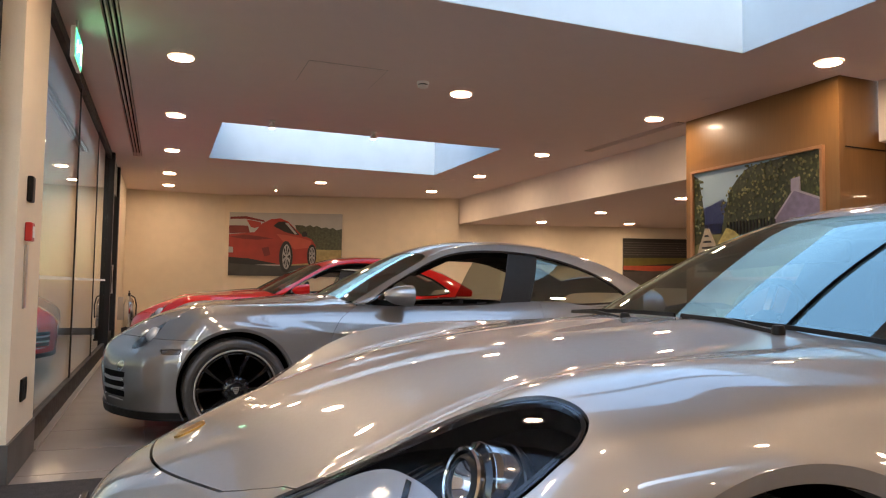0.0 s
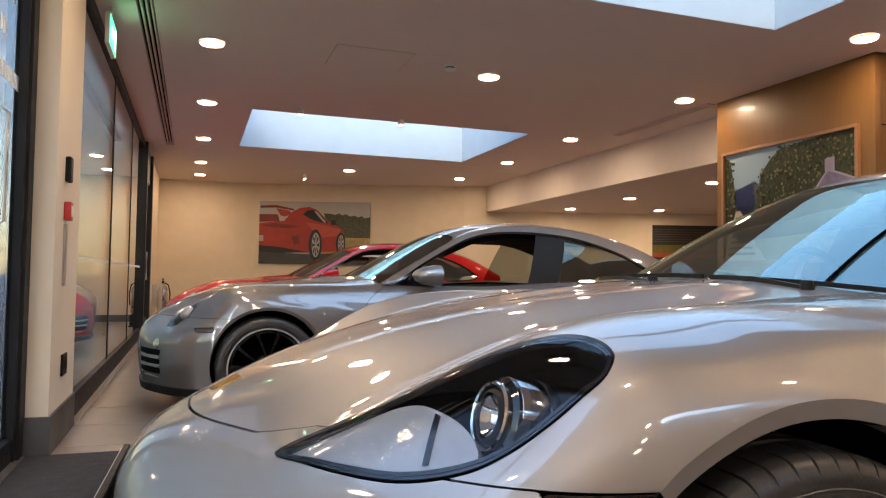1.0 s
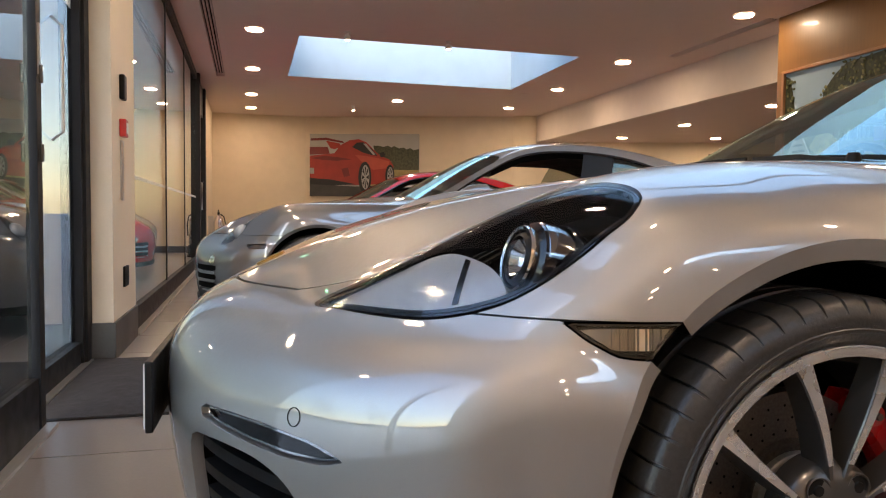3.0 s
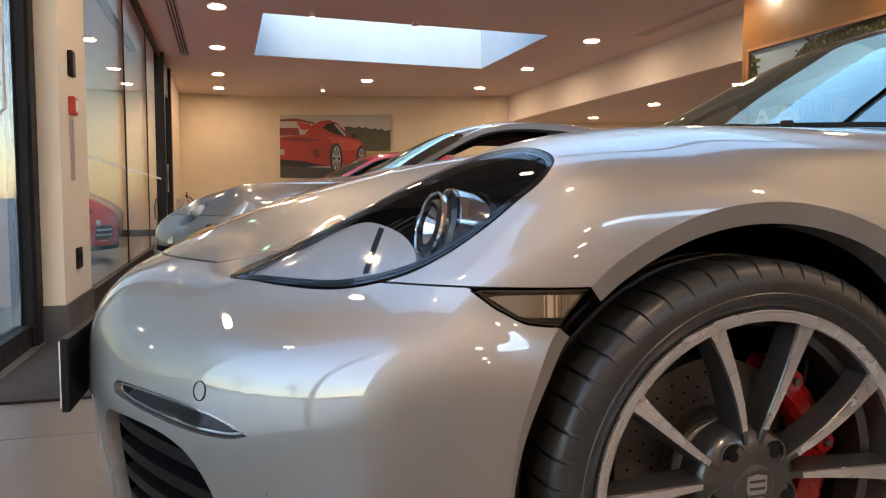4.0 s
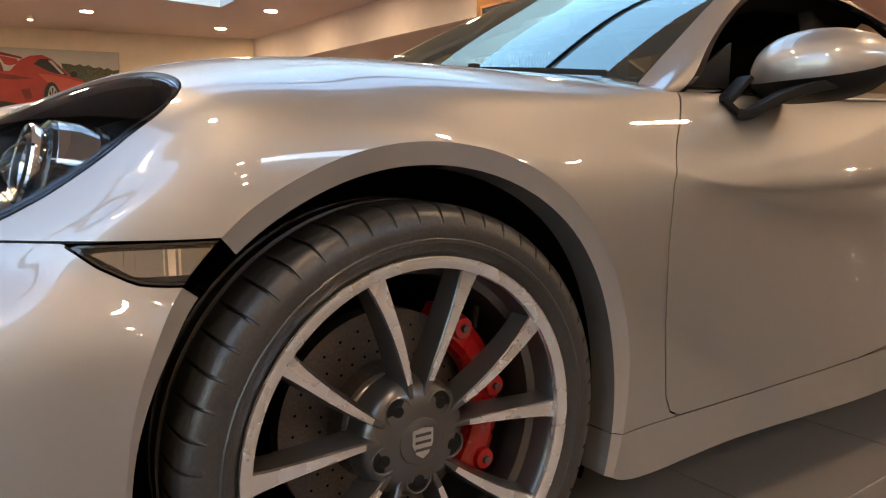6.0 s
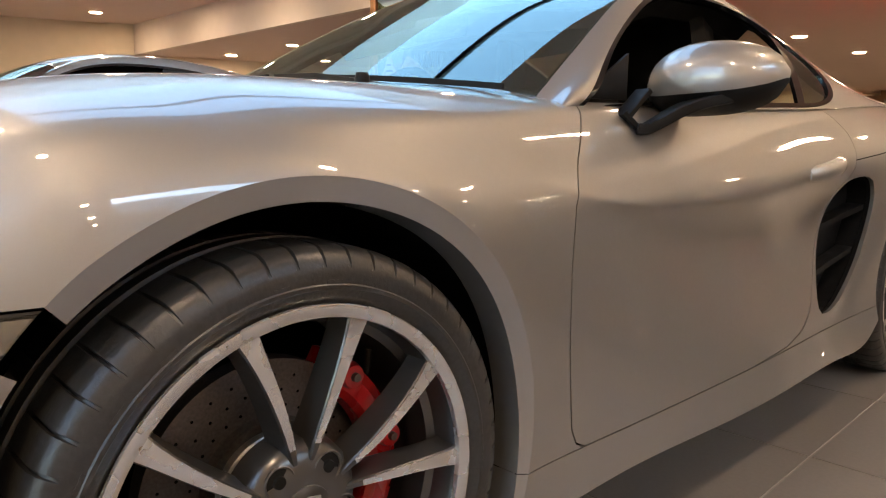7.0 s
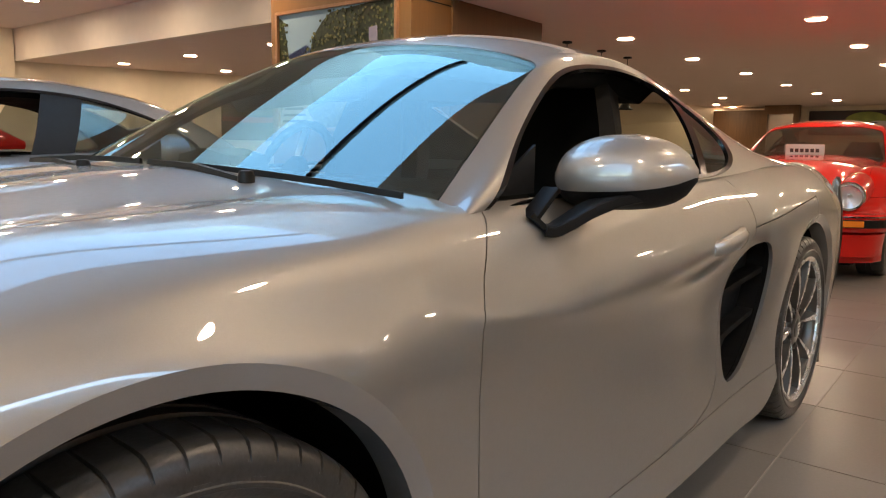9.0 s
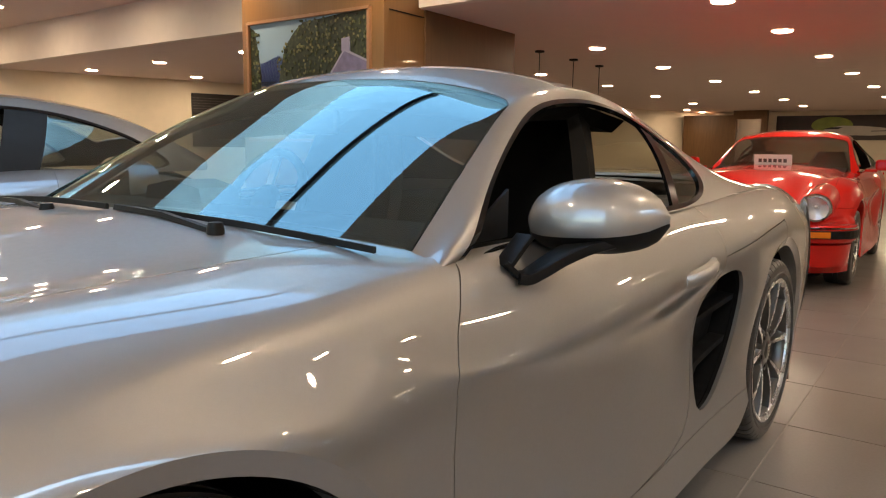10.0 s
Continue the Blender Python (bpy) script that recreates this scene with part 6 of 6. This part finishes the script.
def rear_engined(name, label, at, paint, wheel_style="black", tall=1.0, seats=LEATHER):
    lower = [[(x, w, .87 + (z - .87) * tall) for x, w, z in r] for r in (CAB9_P, CAB9_R, CAB9_W)]
    car, P, C, F = coupe(name, label, at, paint, body=BODY9, cab=lower, wb=2.35, fine=False, lamp=LAMP9, mark=MARK9, door_in=DOOR99, cowl_x=.66, split=1.4, post=4.8, post_half=.34, side_in=SIDE99, post_skin=BLACK, post_sides="L", arches=(.380, .360))
    for s in (-1, 1):
        for x in (0, 2.35):
            five_pair_wheel(car, "wheel", (x, s * .745, .33), s, wheel_style, r=.33, rim_r=.255, fine=False)
    arch_liner(car, 0)
    arch_liner(car, 2.35)
    for s in "LR":
        k = -1 if s == "L" else 1
        skin("headlamp_bowl", push(trim(P, lambda a: F["lamp"](a) - .006), .05), GUN, car, s, rim=-.046, label="grey headlamp bowl")
        lens = lathe([(0, .03), (.03, .026), (.05, .01), (.055, -.01)], 28, "z")
        o = part("lamp_lens", lens, FROST, car, smooth=True)
        o.matrix_local = pose(-.51, k * .55, .675) @ Vector((-.75, .2 * k, .6)).to_track_quat("Z", "Y").to_matrix().to_4x4()
        skin("marker_lens", push(trim(P, lambda a: F["mark"](a) - .002), .003), mat("smoked_marker", (0.05, 0.045, 0.045), .15, coat=1.0), car, s, rim=.006)
        small_mirror(car, 1.15, .79, .945, paint, k)
        # nose lamps and slats
        for q in range(3):
            skin("nose_slat", push(trim(P, lambda a: np.where(a[:, 0] < -.3, np.minimum(np.minimum(a[:, 1] - .30, .60 - a[:, 1]), .012 - np.abs(a[:, 2] - .27 - .06 * q)), -1)), -.004), ALU, car, s, rim=.012)
            skin("nose_gap", push(trim(P, lambda a: np.where(a[:, 0] < -.3, np.minimum(np.minimum(a[:, 1] - .30, .61 - a[:, 1]), .019 - np.abs(a[:, 2] - .30 - .06 * q)), -1)), -.002), DARK, car, s, rim=0)
        skin("driving_lamp", push(trim(P, lambda a: np.where(a[:, 0] < -.3, .035 - np.hypot(a[:, 1] - .56, a[:, 2] - .475), -1)), -.006), CHROME, car, s, rim=.02)
    skin("front_lip", push(trim(P, lambda a: np.where(a[:, 0] < .1, np.minimum(.205 - a[:, 2], -.28 - a[:, 0]), -1)), -.012), BLACK, car, rim=.02, label="black front lip")
    dash(car, 1.02, .905, .37)
    for y in (-.37, .37):
        seat(car, y, 1.86, seats, .90)
    part("tub", box(.75, 2.6, -.72, .72, .19, .30), INNER, car)
    part("rear_shelf", box(2.05, 2.8, -.62, .62, .30, .86, bevel=.05), INNER, car)
    wiper(car, (.66, -.36, .915), (.65, -.06, .935), (.78, -.62, .895))
    part("headliner", loft([[(x, -(w - .015), z - .03), (x, -(w - .06), z - .085), (x, 0, z - .05), (x, w - .06, z - .085), (x, w - .015, z - .03), (x, 0, z + .02)] for x, w, z in lower[1][2:7]]), INNER, car, "black roof lining", smooth=True)
    return car


grey = rear_engined("grey_coupe", "grey metallic rear-engined sports coupe with black wheels, windows down", pose(-.40, 4.85, 0, 0, 0, 0), GREY, tall=.95)
red = rear_engined("red_coupe", "glossy red rear-engined sports coupe parked beyond the grey one", pose(-.37, 8.75, 0, 0, 0, 0), REDP, tall=.95)
blue = rear_engined("pale_coupe", "pale silver coupe parked last before the end wall", pose(.0, 12.1, 0, 0, 0, 0), SILVER, tall=.93)
next_car = rear_engined("grey_coupe", "dark slate sports coupe with silver wheels, parked alongside the silver one", pose(2.45, -1.98, 0, 0, 0, -1.7), SLATE, "silver", tall=.95)

# old red coupe deeper in the showroom
BODYC = remap(BODY, lambda i, j, x, w, z: (x * .80 if x < 0 else x * .917, w * .915, (z - (.09 if i < 3 else .02) * min(1, max(0, (.1 - x) / .5)) * (1 if z > .55 else 0))))
CABC_P = [(x + .03, w, z - .035) for x, w, z in CABK_P]
CABC_R = [(x + .02, w * .90, z - .025) for x, w, z in CABK_R]
CABC_W = [(x, w * .905, z + .01) for x, w, z in CABK_W]
LAMPC = [(-9, 9), (-9, 9.01), (-9.01, 9)]
MARKC = [(-9, 9), (-9, 9.01), (-9.01, 9)]
ORANGE = mat("orange_indicator", (0.75, 0.20, 0.015), .2, coat=1.0)
classic, KP, KC, KF = coupe("classic_red_coupe", "old bright red sports coupe with round chrome-ringed headlamps", pose(6.38, .92, 0, 0, 0, 1.0), REDP, body=BODYC, cab=(CABC_P, CABC_R, CABC_W), wb=2.27, fine=False, lamp=LAMPC, mark=MARKC, door_in=DOOR9, cowl_x=.73, split=1.4, post=5.2, side_in=SIDE9, arches=(.375, .352))
for s in (-1, 1):
    for x in (0, 2.27):
        five_pair_wheel(classic, "wheel", (x, s * .685, .31), s, "silver", r=.31, half=.10, rim_r=.205, fine=False)
    tun = part("headlamp_tunnel", lathe([(.108, -.02), (.116, 0), (.118, .02), (.125, .30), (.10, .50)], 36, "x"), REDP, classic, smooth=True)
    tun.matrix_local = pose(-.66, s * .56, .665, 0, -9, 0)
    hl = new("headlamp")
    hl.parent = classic
    hl.matrix_local = pose(-.66, s * .56, .665, 0, -9, 0)
    part("ring", lathe([(.090, -.03), (.104, -.032), (.112, -.015), (.112, 0)], 36, "x"), CHROME, hl, "chrome headlamp ring", smooth=True)
    part("lens", lathe([(0, -.052), (.04, -.048), (.075, -.038), (.092, -.028)], 32, "x"), LENS, hl, smooth=True)
    part("reflector", lathe([(0, -.012), (.012, -.012), (.016, .015), (.05, .005), (.092, -.022)], 32, "x"), mat("bright_lamp_reflector", (0.8, 0.8, 0.8), .25, .4), hl, smooth=True)
    fl = part("fog_lamp", box(-.835, -.74, min(s * .34, s * .50), max(s * .34, s * .50), .30, .375, bevel=.01), CHROME, classic)
    part("bumper_bellows", box(-.50, -.34, min(s * .745, s * .772), max(s * .745, s * .772), .43, .52, bevel=.006), BLACK, classic)
    m = new("door_mirror")
    m.parent = classic
    part("cap", box(.93, 1.03, min(s * .80, s * .97), max(s * .80, s * .97), .93, 1.03, bevel=.025), REDP, m)
    part("foot", box(.95, .99, min(s * .72, s * .82), max(s * .72, s * .82), .915, .94), REDP, m)
arch_liner(classic, 0, out=.70)
arch_liner(classic, 2.27, out=.70)
curve = [(-.36 - .47 * max(0, math.cos(q)) ** .75, .775 * math.sin(q)) for q in [math.pi * (.5 - j / 32) for j in range(33)]]
part("front_bumper_bar", sweep([(x, y, .47) for x, y in curve], [(-.02, -.065), (.03, -.07), (.045, -.05), (.048, .03), (.035, .065), (-.02, .07)]), REDP, classic, "red impact bumper", smooth=True)
part("bumper_strip", sweep([(x, y, .465) for x, y in curve], [(.040, -.032), (.056, -.030), (.056, .030), (.040, .032)]), BLACK, classic, "black bumper strip")
part("bumper_trim", sweep([(x, y, .515) for x, y in curve], [(.030, -.005), (.055, -.005), (.055, .005), (.030, .005)]), CHROME, classic)
for s in (-1, 1):
    lamp = [(x, y) for x, y in curve if .42 < y * s < .66]
    part("indicator", sweep([(x, y, .465) for x, y in lamp], [(.050, -.025), (.063, -.022), (.063, .022), (.050, .025)]), ORANGE, classic, "orange indicator lens")
part("valance", sweep([(x * .97, y * .97, .30) for x, y in curve], [(-.02, -.10), (.02, -.09), (.035, .08), (-.02, .10)]), REDP, classic, smooth=True)
dash(classic, 1.02, .93, .34, .58)
for y in (-.34, .34):
    seat(classic, y, 1.48, mat("dark_red_leather", (0.05, 0.012, 0.012), .5, grain=.2, scale=200, bump=.2), 1.10)
part("tub", box(.75, 2.5, -.64, .64, .19, .30), INNER, classic)
part("rear_shelf", box(1.95, 2.75, -.58, .58, .30, .86, bevel=.05), INNER, classic)
for k in (-1, 1):
    part("door_card", box(.80, 1.95, min(k * .64, k * .67), max(k * .64, k * .67), .30, .86, bevel=.01), INNER, classic)
part("bonnet_grille", box(.50, .60, -.36, .36, .905, .925, bevel=.006), BLACK, classic)
card = thing("show_card", "white show card with unreadable dark lettering on the dashboard", "sign", at=pose(6.38 + .80, .98, .955, 12, 0, -90))
part("board", box(-.17, .17, -.003, .003, 0, .11), PLATE, card)
for q in range(6):
    part("letter_bar", box(-.13 + .045 * q, -.10 + .045 * q, -.005, -.0035, .035, .07), GUN, card)
